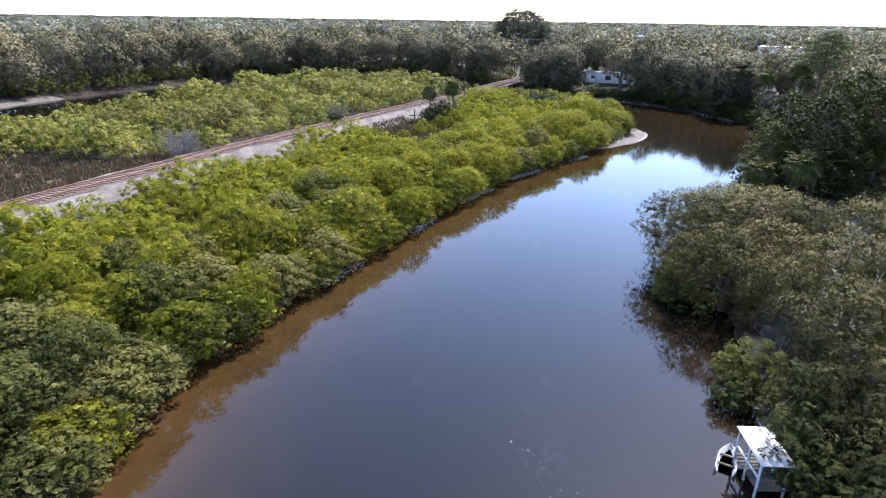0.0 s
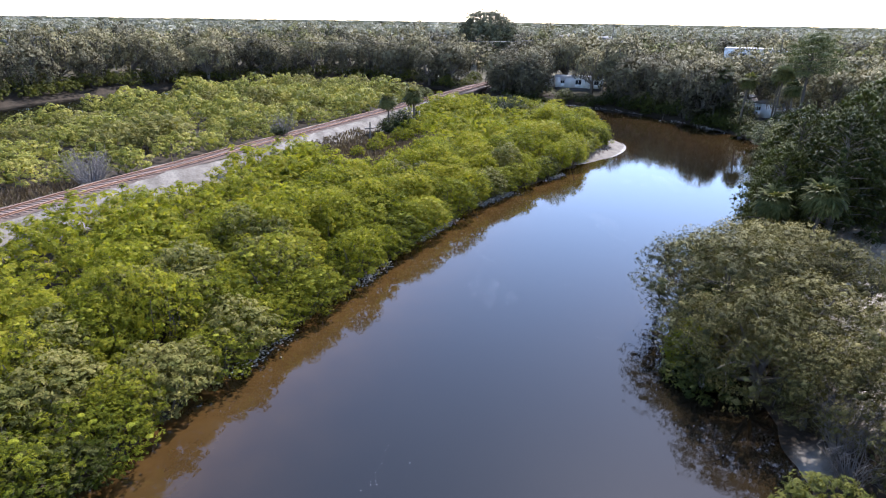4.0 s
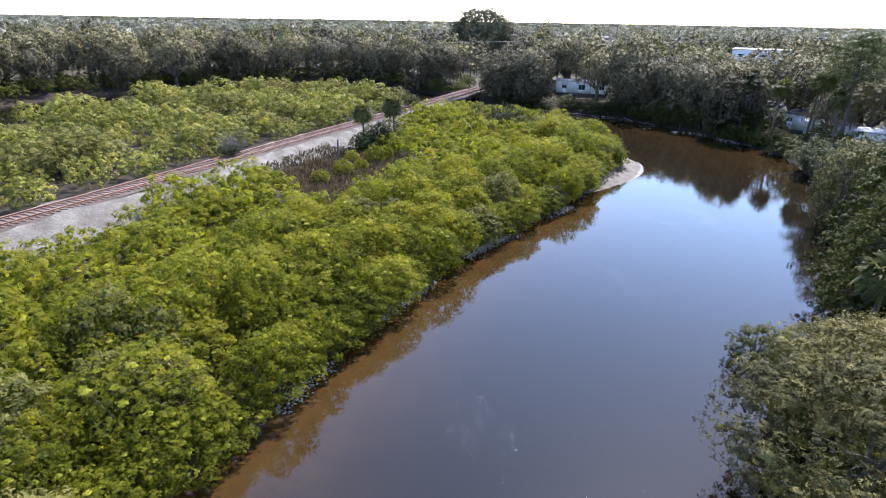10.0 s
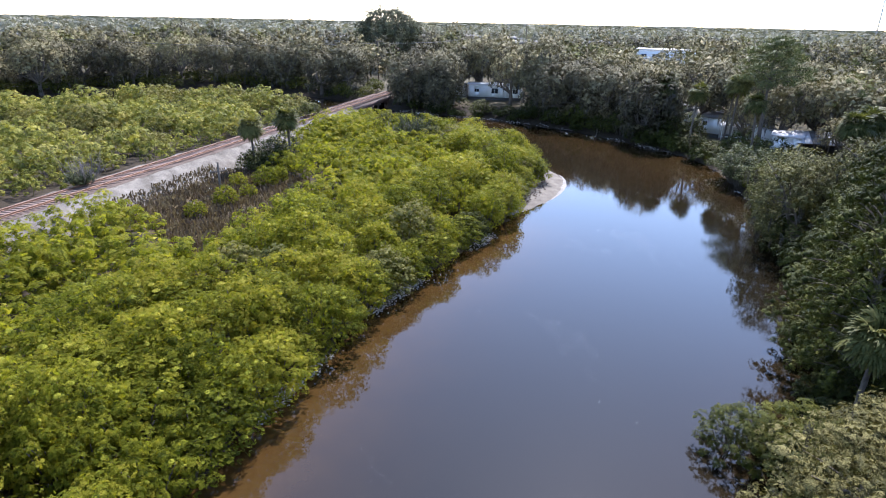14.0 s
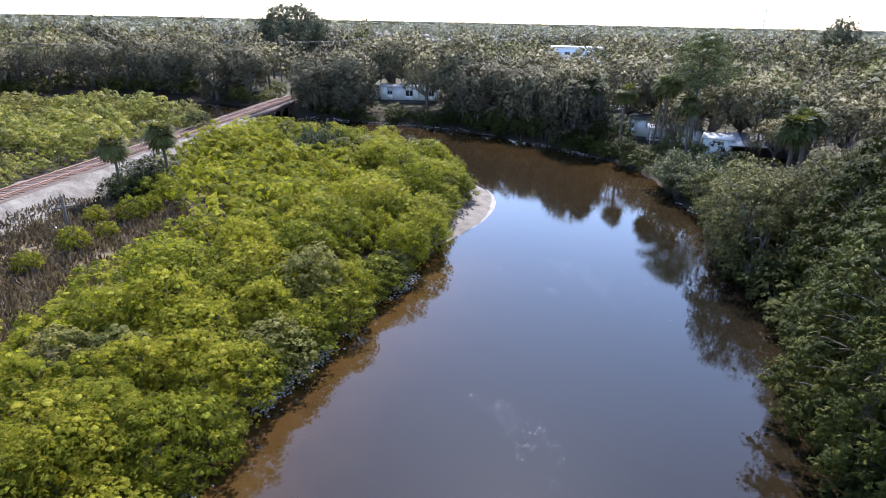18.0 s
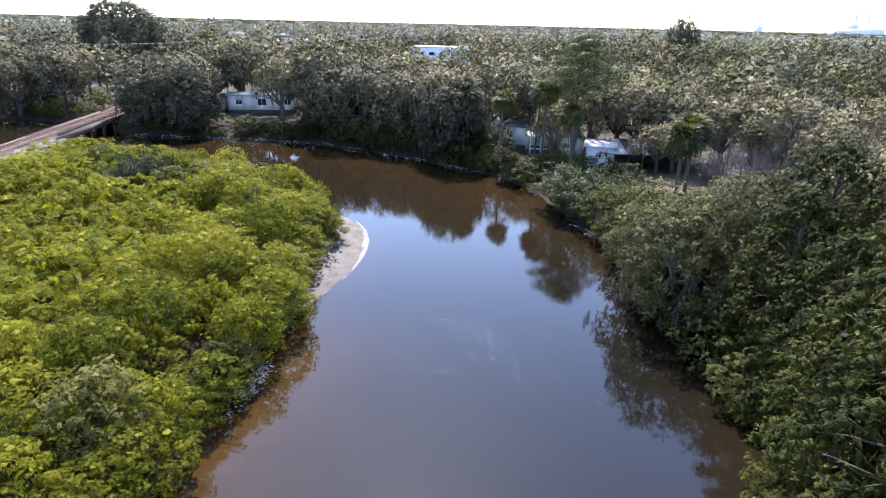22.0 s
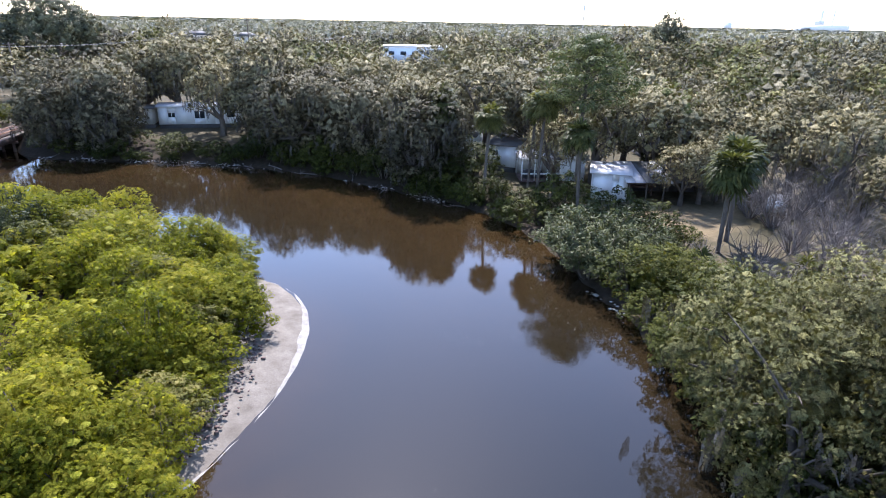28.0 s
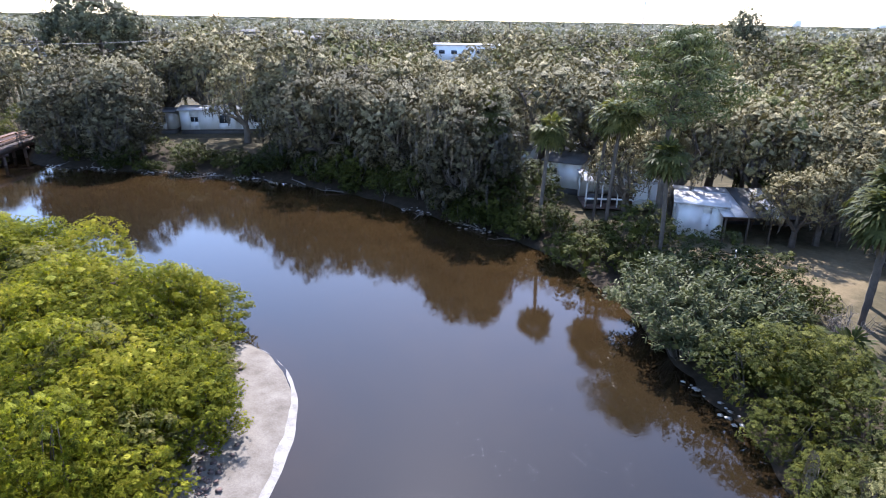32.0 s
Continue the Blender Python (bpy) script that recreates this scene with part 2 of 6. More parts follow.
def ground_mat():
    m, nt, b = nodes_of("ground_soil")
    att = nt.nodes.new("ShaderNodeAttribute")
    att.attribute_name = "cover"
    n1, n2 = noise_of(nt, 0.12, 5.0), noise_of(nt, 1.6, 8.0, 0.7)
    mud = ramp(nt, n2, [(0.3, (0.014, 0.0105, 0.007)), (0.7, (0.045, 0.034, 0.022))])
    soil = ramp(nt, math_of(nt, "ADD", math_of(nt, "MULTIPLY", n1, 0.5), math_of(nt, "MULTIPLY", n2, 0.5)),
                [(0.35, (0.028, 0.026, 0.012)), (0.52, (0.06, 0.05, 0.028)), (0.7, (0.13, 0.1, 0.062))])
    sand = ramp(nt, n2, [(0.3, (0.26, 0.22, 0.175)), (0.7, (0.48, 0.43, 0.36))])
    sep = nt.nodes.new("ShaderNodeSeparateColor")
    nt.links.new(att.outputs["Color"], sep.inputs[0])
    c = mix_of(nt, sep.outputs[0], mud, soil)
    c = mix_of(nt, sep.outputs[1], c, sand)
    c = mix_of(nt, sep.outputs[2], c, mix_of(nt, n2, (0.1, 0.072, 0.036), (0.25, 0.19, 0.11)))
    nt.links.new(c, b.inputs["Base Color"])
    b.inputs["Roughness"].default_value, b.inputs["Specular IOR Level"].default_value = 0.95, 0.1
    bump_of(nt, b, n2, 0.6, 0.08)
    return m


def water_mat():
    m, nt, b = nodes_of("river_water")
    att = nt.nodes.new("ShaderNodeAttribute")
    att.attribute_name = "shoal_reflection"
    silt = noise_of(nt, 0.05, 3.0)
    deep = ramp(nt, silt, [(0.3, (0.0048, 0.0046, 0.0032)), (0.7, (0.0068, 0.0063, 0.0042))])
    # brown of the shallows, also painted in for reflections of the bank trees
    shoal_reflection = ramp(nt, noise_of(nt, 0.5, 5.0), [(0.3, (0.034, 0.0175, 0.0048)), (0.7, (0.05, 0.0275, 0.0085))])
    nt.links.new(mix_of(nt, att.outputs["Fac"], deep, shoal_reflection), b.inputs["Base Color"])
    b.inputs["Roughness"].default_value = 0.03
    b.inputs["IOR"].default_value = 1.4
    h = math_of(nt, "ADD", math_of(nt, "MULTIPLY", noise_of(nt, 0.9, 3.0, 0.5), 0.25), math_of(nt, "MULTIPLY", noise_of(nt, 6.0, 2.0, 0.5), 0.16))
    bump_of(nt, b, h, 0.16, 0.06)
    return m


M_GROUND, M_WATER = ground_mat(), water_mat()

# ---- mesh tools ----


def mesh_of(name, V, F, mat):
    """A mesh from vertex and face arrays; F is (n, 3) or (n, 4), or a list of those."""
    groups = F if isinstance(F, list) else [F]
    groups = [np.asarray(g, dtype=np.int32) for g in groups if len(g)]
    me = bpy.data.meshes.new(name)
    V = np.asarray(V, dtype=np.float32)
    loops = np.concatenate([g.ravel() for g in groups])
    sizes = np.concatenate([np.full(len(g), g.shape[1], dtype=np.int32) for g in groups])
    starts = np.concatenate([[0], np.cumsum(sizes)[:-1]]).astype(np.int32)
    me.vertices.add(len(V))
    me.vertices.foreach_set("co", V.ravel())
    me.loops.add(len(loops))
    me.loops.foreach_set("vertex_index", loops)
    me.polygons.add(len(sizes))
    me.polygons.foreach_set("loop_start", starts)
    me.update(calc_edges=True)
    me.materials.append(mat)
    return me


class Geo:
    """Collects vertices and faces of one mesh."""

    def __init__(self):
        self.V, self.Q, self.T, self.N, self.n = [], [], [], [], 0

    def add(self, V, Q=None, T=None, N=None):
        V = np.asarray(V, dtype=float).reshape(-1, 3)
        self.N.append(np.zeros_like(V) if N is None else np.asarray(N))
        if Q is not None and len(Q):
            self.Q.append(np.asarray(Q) + self.n)
        if T is not None and len(T):
            self.T.append(np.asarray(T) + self.n)
        self.V.append(V)
        self.n += len(V)
        return self

    def mesh(self, name, mat):
        F = []
        if self.T:
            F.append(np.concatenate(self.T))
        if self.Q:
            F.append(np.concatenate(self.Q))
        me = mesh_of(name, np.concatenate(self.V), F, mat)
        if self.T and mat.name in INNER:
            me.materials.append(INNER[mat.name])
            k = len(F[0])
            me.polygons.foreach_set("material_index", np.concatenate([np.ones(k, dtype=np.int32), np.zeros(len(me.polygons) - k, dtype=np.int32)]))
        N = np.concatenate(self.N)
        if np.any(N):
            # leaves take the soft rounding of their tuft
            me.polygons.foreach_set("use_smooth", np.ones(len(me.polygons), dtype=bool))
            me.normals_split_custom_set_from_vertices(N.tolist())
        return me

    def verts(self):
        return np.concatenate(self.V)

    def placed(self, m):
        """Adds nothing; gives the collected arrays moved by the matrix m."""
        A = np.array(m)
        return self.verts() @ A[:3, :3].T + A[:3, 3]

    def merge(self, other, m):
        V = other.placed(m)
        R = np.array(m.to_quaternion().to_matrix())
        return self.add(V, np.concatenate(other.Q) if other.Q else None, np.concatenate(other.T) if other.T else None, np.concatenate(other.N) @ R.T)

    def tube(self, pts, radii, sides=6, cap=True):
        pts = np.asarray(pts, dtype=float)
        radii = np.broadcast_to(np.asarray(radii, dtype=float), (len(pts),))
        d = np.gradient(pts, axis=0)
        d /= np.linalg.norm(d, axis=1)[:, None] + 1e-9
        ref = np.where(np.abs(d[:, 2:3]) > 0.9, [[1.0, 0, 0]], [[0, 0, 1.0]])
        a = np.cross(d, ref)
        a /= np.linalg.norm(a, axis=1)[:, None] + 1e-9
        b = np.cross(d, a)
        ang = np.arange(sides) * 2 * math.pi / sides
        ring = pts[:, None] + radii[:, None, None] * (np.cos(ang)[None, :, None] * a[:, None] + np.sin(ang)[None, :, None] * b[:, None])
        k = np.arange(len(pts) - 1)[:, None] * sides
        i = np.arange(sides)[None]
        j = (i + 1) % sides
        Q = np.stack([k + i, k + j, k + sides + j, k + sides + i], -1).reshape(-1, 4)
        T = None
        if cap:
            e = (len(pts) - 1) * sides
            T = [[e, e + q, e + q + 1] for q in range(1, sides - 1)] + [[0, q + 1, q] for q in range(1, sides - 1)]
        return self.add(ring, Q, T)

    def box(self, x0, y0, z0, x1, y1, z1, m=None, bev=0.0):
        V = np.array([(x, y, z) for z in (z0, z1) for y in (y0, y1) for x in (x0, x1)], dtype=float)
        if m is not None:
            A = np.array(m)
            V = V @ A[:3, :3].T + A[:3, 3]
        return self.add(V, [(0, 2, 3, 1), (4, 5, 7, 6), (0, 1, 5, 4), (2, 6, 7, 3), (0, 4, 6, 2), (1, 3, 7, 5)])

    def leaves(self, pos, nrm, length, width, droop=0.0, soft=None):
        """One folded leaf a position, facing along nrm, in random turns."""
        n = len(pos)
        nrm = nrm / (np.linalg.norm(nrm, axis=1)[:, None] + 1e-9)
        t = rng.normal(size=(n, 3))
        t[:, 2] -= droop
        t -= (t * nrm).sum(1)[:, None] * nrm
        t /= np.linalg.norm(t, axis=1)[:, None] + 1e-9
        s = np.cross(nrm, t)
        L = (length * rng.uniform(0.7, 1.3, n))[:, None]
        W = (width * rng.uniform(0.7, 1.3, n))[:, None]
        V = np.stack([pos - t * L * 0.5, pos + s * W * 0.5 + nrm * W * 0.15, pos + t * L * 0.5, pos - s * W * 0.5 + nrm * W * 0.15], 1)
        Q = np.arange(4 * n).reshape(n, 4)[:, ::-1]
        N = None
        if soft is not None:
            N = soft * 0.8 + nrm * 0.36
            N = np.repeat(N / (np.linalg.norm(N, axis=1)[:, None] + 1e-9), 4, axis=0)
        return self.add(V.reshape(-1, 3), Q, None, N)


def part(name, geo, mat, parent, label=""):
    ob = new(name, geo.mesh(name, mat) if isinstance(geo, Geo) else geo)
    ob.parent = parent
    return tagged(ob, label) if label else ob


def thing(name, label, category, group="", kind="", at=None):
    ob = new(name)
    if at is not None:
        ob.matrix_basis = at
    return tagged(ob, label, category, group, kind)


def solid(name, geo, mat, label="", category="", kind="", group=""):
    return tagged(new(name, geo.mesh(name, mat)), label, category, group, kind)


def dirs(n, up=0.0):
    v = rng.normal(size=(n, 3))
    v[:, 2] += up
    return v / np.linalg.norm(v, axis=1)[:, None]


def clump(g, c, r, n, length, width, flat=0.75, up=0.5, droop=0.0, fill=0.7, out=(0, 0, 0.15)):
    """A tuft of leaves: a loose shell round c."""
    d = dirs(n, 0.35)
    rad = r * rng.uniform(fill, 1.08, n)[:, None]
    pos = np.asarray(c) + d * rad * np.array([1, 1, flat])
    nrm = d + rng.normal(size=(n, 3)) * 0.45
    nrm[:, 2] += up
    soft = d.copy()
    soft += np.asarray(out)
    g.leaves(pos, nrm, length, width, droop, soft / np.linalg.norm(soft, axis=1)[:, None])


BLOB = np.array([(0, 0, 1), (0.9, 0, 0.1), (0.28, 0.86, -0.1), (-0.73, 0.53, 0.1), (-0.73, -0.53, -0.1), (0.28, -0.86, 0.1), (0, 0, -0.85)])
BLOB_T = [(0, q, q % 5 + 1) for q in range(1, 6)] + [(6, q % 5 + 1, q) for q in range(1, 6)]


def mass(g, c, r, flat=0.75, out=(0, 0, 0.15)):
    """The dense inside of a tuft, an uneven closed lump."""
    a = rng.uniform(0, 6.28)
    R = np.array([[math.cos(a), -math.sin(a), 0], [math.sin(a), math.cos(a), 0], [0, 0, 1]])
    u = BLOB @ R.T
    n = u + np.asarray(out)
    g.add(np.asarray(c) + u * rng.uniform(0.8, 1.15, (7, 1)) * r * np.array([1, 1, flat]), T=BLOB_T, N=n / np.linalg.norm(n, axis=1)[:, None])


# ---- plan ----
LEFT_BANK = [(-34, -170), (-24, -60), (-18, 0), (-14.2, 25), (-12.6, 33.5), (-8.0, 42.5), (-2.4, 51.5), (4.5, 63), (11, 72), (17.5, 78),
             (22, 83), (26.5, 86.8), (31.5, 90.7), (35, 94.6), (36.4, 98.5), (36.0, 103), (35, 108), (33, 114), (30, 120), (26.5, 128), (22, 137), (18, 144)]
CREEK_SOUTH = [(15, 150), (6, 161), (-6, 172), (-16, 175), (-28, 167), (-38, 155), (-46, 143), (-52, 127), (-54, 111), (-57, 97), (-63, 82), (-72, 55), (-84, 0), (-110, -170)]
CREEK_NORTH = [(-140, -170), (-100, 0), (-88, 60), (-80, 100), (-73, 130), (-60, 157), (-45, 177), (-28, 190), (-12, 195), (0, 190), (12, 179), (22, 168)]
FAR_BANK = [(26.8, 160), (28, 152.5), (34, 146.5), (42, 140), (48.8, 131.8), (52.8, 123.7), (55, 116), (56.8, 110), (57.4, 104.5), (56.6, 98.5)]
RIGHT_BANK = [(54, 92.5), (50.8, 85.5), (47.2, 79), (45.4, 74.6), (44.0, 70.2), (41.8, 66.2), (38.0, 62.8), (34.0, 59.6), (29.4, 56.4), (25, 53.4), (20.4, 49.0), (17.4, 43), (17.2, 37.4), (15.4, 31.6), (13.2, 27.6), (12.7, 24), (12.5, 0), (14, -60), (22, -170)]
WATER_LINE = np.array(LEFT_BANK + CREEK_SOUTH + CREEK_NORTH + FAR_BANK + RIGHT_BANK, dtype=float)
RAILS = np.array([(-130, -160), (-64, -15), (-50, 17), (-33.6, 53.8), (-24, 73.6), (-12.2, 94.1), (1.0, 117.0), (16.0, 143.2), (27.4, 163.0), (36, 178), (60, 220), (110, 300)], dtype=float)
RAIL_Z = 2.2


def inside(x, y, poly):
    poly = np.asarray(poly, dtype=float)
    r = np.zeros(np.shape(x), dtype=bool)
    for (x0, y0), (x1, y1) in zip(poly, np.roll(poly, -1, 0)):
        hit = ((y0 > y) != (y1 > y)) & (x < (x1 - x0) * (y - y0) / (y1 - y0 + 1e-12) + x0)
        r ^= hit
    return r


def dist_line(x, y, line, closed=False):
    line = np.asarray(line, dtype=float)
    ends = np.roll(line, -1, 0) if closed else line[1:]
    best = np.full(np.shape(x), 1e9)
    for (x0, y0), (x1, y1) in zip(line, ends):
        dx, dy = x1 - x0, y1 - y0
        t = np.clip(((x - x0) * dx + (y - y0) * dy) / (dx * dx + dy * dy + 1e-12), 0, 1)
        best = np.minimum(best, np.hypot(x - x0 - t * dx, y - y0 - t * dy))
    return best


def shore(x, y):
    """Metres from the water's edge, above zero on land."""
    d = dist_line(x, y, WATER_LINE, True)
    return np.where(inside(x, y, WATER_LINE), -d, d)


def rail_side(x, y):
    """Metres east of the track's middle, below zero to its west."""
    xs = np.interp(y, RAILS[:, 1], RAILS[:, 0])
    return np.where(x > xs, 1, -1) * dist_line(x, y, RAILS)


ISLAND = LEFT_BANK + CREEK_SOUTH
SANDBAR = [(25, 86.2), (28, 88.6), (31.7, 91), (34.8, 94.4), (36.4, 98.2), (36.2, 101), (35.3, 102.8), (34.2, 99.5), (33.2, 95.6), (31.3, 93.2), (28.5, 89.9)]
BRIDGE_A, BRIDGE_B = (17.0, 145.0), (27.2, 162.7)
wob = [(0.031, 0.047, 1.3), (0.11, -0.083, 0.4), (0.29, 0.21, 2.2), (0.47, -0.53, 0.9)]


def rough_of(x, y):
    return sum(np.sin(a * x * 2 + b * y * 2 + c) * k for (a, b, c), k in zip(wob, (0.5, 0.3, 0.15, 0.1)))


def ground_z(x, y):
    x, y = np.asarray(x, dtype=float), np.asarray(y, dtype=float)
    s = shore(x, y)
    isl = inside(x, y, ISLAND)
    low = 0.12 + 0.3 * np.clip(s / 4, 0, 1) + 0.05 * rough_of(x * 3, y * 3)
    far = np.clip((y - 116) / 16, 0, 1)
    high = 0.15 + (0.75 + 0.85 * far) * np.clip((s - 0.6) / 5.5, 0, 1) ** 0.8 + 0.12 * rough_of(x, y) * np.clip(s / 8, 0, 1)
    z = np.where(isl, low, high)
    r = rail_side(x, y)
    gap = dist_line(x, y, [BRIDGE_A, BRIDGE_B]) < 1.0
    bank = RAIL_Z - 0.38 - np.clip((np.abs(r) - 1.9) / 2.9, 0, 1) * 1.6
    z = np.where((np.abs(r) < 4.8) & (s > -0.5), np.maximum(z, bank), z)
    z = np.where(dist_line(x, y, [(26, 88), (30, 91.5), (33, 95), (34.5, 99), (34.6, 102)]) < 3.2, np.minimum(z, -0.2), z)
    z = np.where((s <= 0) , np.maximum(-0.22 * -s - 0.05, -1.4), z)
    return z


def gz(x, y):
    return float(ground_z(x, y))


# ---- ground and water ----
xs = np.unique(np.concatenate([np.linspace(-4200, -300, 14), np.linspace(-300, -100, 11), np.arange(-92, 100, 1.25), np.linspace(110, 300, 12), np.linspace(300, 4200, 14)]))
ys = np.unique(np.concatenate([np.linspace(-3000, -200, 8), np.linspace(-200, -10, 14), np.arange(0, 205, 1.25), np.linspace(215, 420, 14), np.linspace(420, 4600, 14)]))
GX, GY = np.meshgrid(xs, ys)
GZ = ground_z(GX, GY)
nx, ny = len(xs), len(ys)
idx = (np.arange(ny - 1)[:, None] * nx + np.arange(nx - 1)[None]).ravel()
gm = mesh_of("ground", np.stack([GX, GY, GZ], -1).reshape(-1, 3), np.stack([idx, idx + 1, idx + nx + 1, idx + nx], -1), M_GROUND)
gm.polygons.foreach_set("use_smooth", np.ones(len(gm.polygons), dtype=bool))
cover = gm.color_attributes.new("cover", "FLOAT_COLOR", "POINT")
S = shore(GX, GY)
isl = inside(GX, GY, ISLAND)
dry_zone = [(-10.5, 95.5), (-4.4, 104.6), (1.2, 106.5), (8.4, 100.4), (8.2, 93.6), (3.4, 88.6), (-0.4, 78.6), (-3.4, 78.6), (-3.6, 85.5)]
dry_west = [(-50, 73), (-41, 60), (-37, 56), (-27, 77), (-30, 80), (-36, 76), (-45, 80)]
C = np.zeros((ny, nx, 4))
C[..., 0] = np.where(isl, 0.1, np.clip((S - 4.5) / 2.5, 0, 1))
C[..., 1] = inside(GX, GY, [(20, 34), (34, 38), (38, 52), (42, 60), (36, 60), (28, 50), (20, 42)]) * 0.5 + (inside(GX, GY, [(13, 32), (17, 33), (17.6, 39.5), (15, 39.5)]) & (rough_of(GX * 6, GY * 6) > 0.35)) * 0.5 + inside(GX, GY, [(12, 26.6), (14, 27), (14.4, 29), (12.4, 29.8)]) * 0.5
C[..., 1] += ((S > -0.8) & (S < 2.2) & ~isl & (GX < -48) & (GY > 90) & (GY < 136)) * 0.22
C[..., 2] = (inside(GX, GY, dry_zone) | inside(GX, GY, dry_west) | inside(GX, GY, [(63, 89), (69, 88), (75, 90.5), (71, 96), (66, 98.5), (63.6, 95)])) * 0.55
C[..., 3] = 1
cover.data.foreach_set("color", C.astype(np.float32).ravel())
tagged(new("ground", gm), "muddy and sandy flat ground with leaf litter", "ground", kind="structure")
wx = np.unique(np.concatenate([np.linspace(-400, -100, 4), np.arange(-100, 100, 2.0), np.linspace(100, 400, 4)]))
wy = np.unique(np.concatenate([np.linspace(-400, -20, 4), np.arange(-20, 210, 2.0), np.linspace(210, 400, 4)]))
WX, WY = np.meshgrid(wx, wy)
idx = (np.arange(len(wy) - 1)[:, None] * len(wx) + np.arange(len(wx) - 1)[None]).ravel()
wm = mesh_of("water", np.stack([WX, WY, 0 * WX], -1).reshape(-1, 3), np.stack([idx, idx + 1, idx + len(wx) + 1, idx + len(wx)], -1), M_WATER)
shoal_reflection = wm.attributes.new("shoal_reflection", "FLOAT", "POINT")
near_left = np.maximum(np.exp(-(dist_line(WX, WY, LEFT_BANK[:11]) / 4.5) ** 1.5), 0.3 * np.exp(-(dist_line(WX, WY, LEFT_BANK[10:16]) / 2.5) ** 1.5))
# right and far banks: this brown paints in the trees' reflections
near_right = 0.26 * np.exp(-(dist_line(WX, WY, FAR_BANK + RIGHT_BANK) / 4.0) ** 1.5)
far_end = 0.4 * np.exp(-((dist_line(WX, WY, FAR_BANK[1:]) / 16) ** 1.8))
shoal_reflection.data.foreach_set("value", np.maximum(near_left, np.maximum(near_right, far_end)).astype(np.float32).ravel())
tagged(new("water", wm), "calm brown river water reflecting the sky", "water", kind="structure")

# ---- plants ----


def bent(p0, p1, bow, k=5):
    """Points from p0 to p1 with a sideways bow."""
    t = np.linspace(0, 1, k)[:, None]
    p0, p1 = np.asarray(p0, dtype=float), np.asarray(p1, dtype=float)
    return p0 + (p1 - p0) * t + np.asarray(bow) * np.sin(t * math.pi)


def core(g, c, r, flat, leaf, n):
    """The inner leaves of a crown, sparse and deep."""
    d = dirs(n, 0.2)
    pos = np.asarray(c) + d * r * rng.uniform(0.15, 0.72, n)[:, None] * np.array([1, 1, flat])
    g.leaves(pos, d + rng.normal(size=(n, 3)) * 0.3, leaf * 0.8, leaf * 0.6, 0.0, d)


def make_mangrove(R, H, tufts, per, leaf, stems=7, deep=160):
    """Rounded thicket plant: arching stems under a domed crown of tufts."""
    w, g = Geo(), Geo()
    for k in range(stems):
        a = rng.uniform(0, 2 * math.pi)
        e = np.array([math.cos(a) * R * rng.uniform(0.3, 0.8), math.sin(a) * R * rng.uniform(0.3, 0.8), H * rng.uniform(0.45, 0.75)])
        w.tube(bent((e[0] * 0.35, e[1] * 0.35, -0.25), e, (rng.normal() * 0.15, rng.normal() * 0.15, 0)), np.linspace(0.06, 0.02, 5), 5)
    for k in range(tufts):
        f = (k + 0.5) / tufts
        a = k * 2.399963
        el = math.asin(min(1, max(-0.6, 1 - 1.5 * f)))
        s = rng.uniform(0.82, 1.08)
        c = np.array([math.cos(a) * math.cos(el) * R * s, math.sin(a) * math.cos(el) * R * s, H * 0.42 + math.sin(el) * H * 0.5 * s])
        r = R * rng.uniform(0.14, 0.3)
        o = (math.cos(a) * 0.3, math.sin(a) * 0.3, 0.35 * math.sin(el) + 0.85)
        clump(g, c, r, per, leaf, leaf * 0.6, 0.72, 0.85, out=o)
        mass(g, c, r * 0.36, 0.72, o)
    core(g, (0, 0, H * 0.45), R, 0.55 * H / R * 0.8, leaf * 2.4, deep)
    return w, g


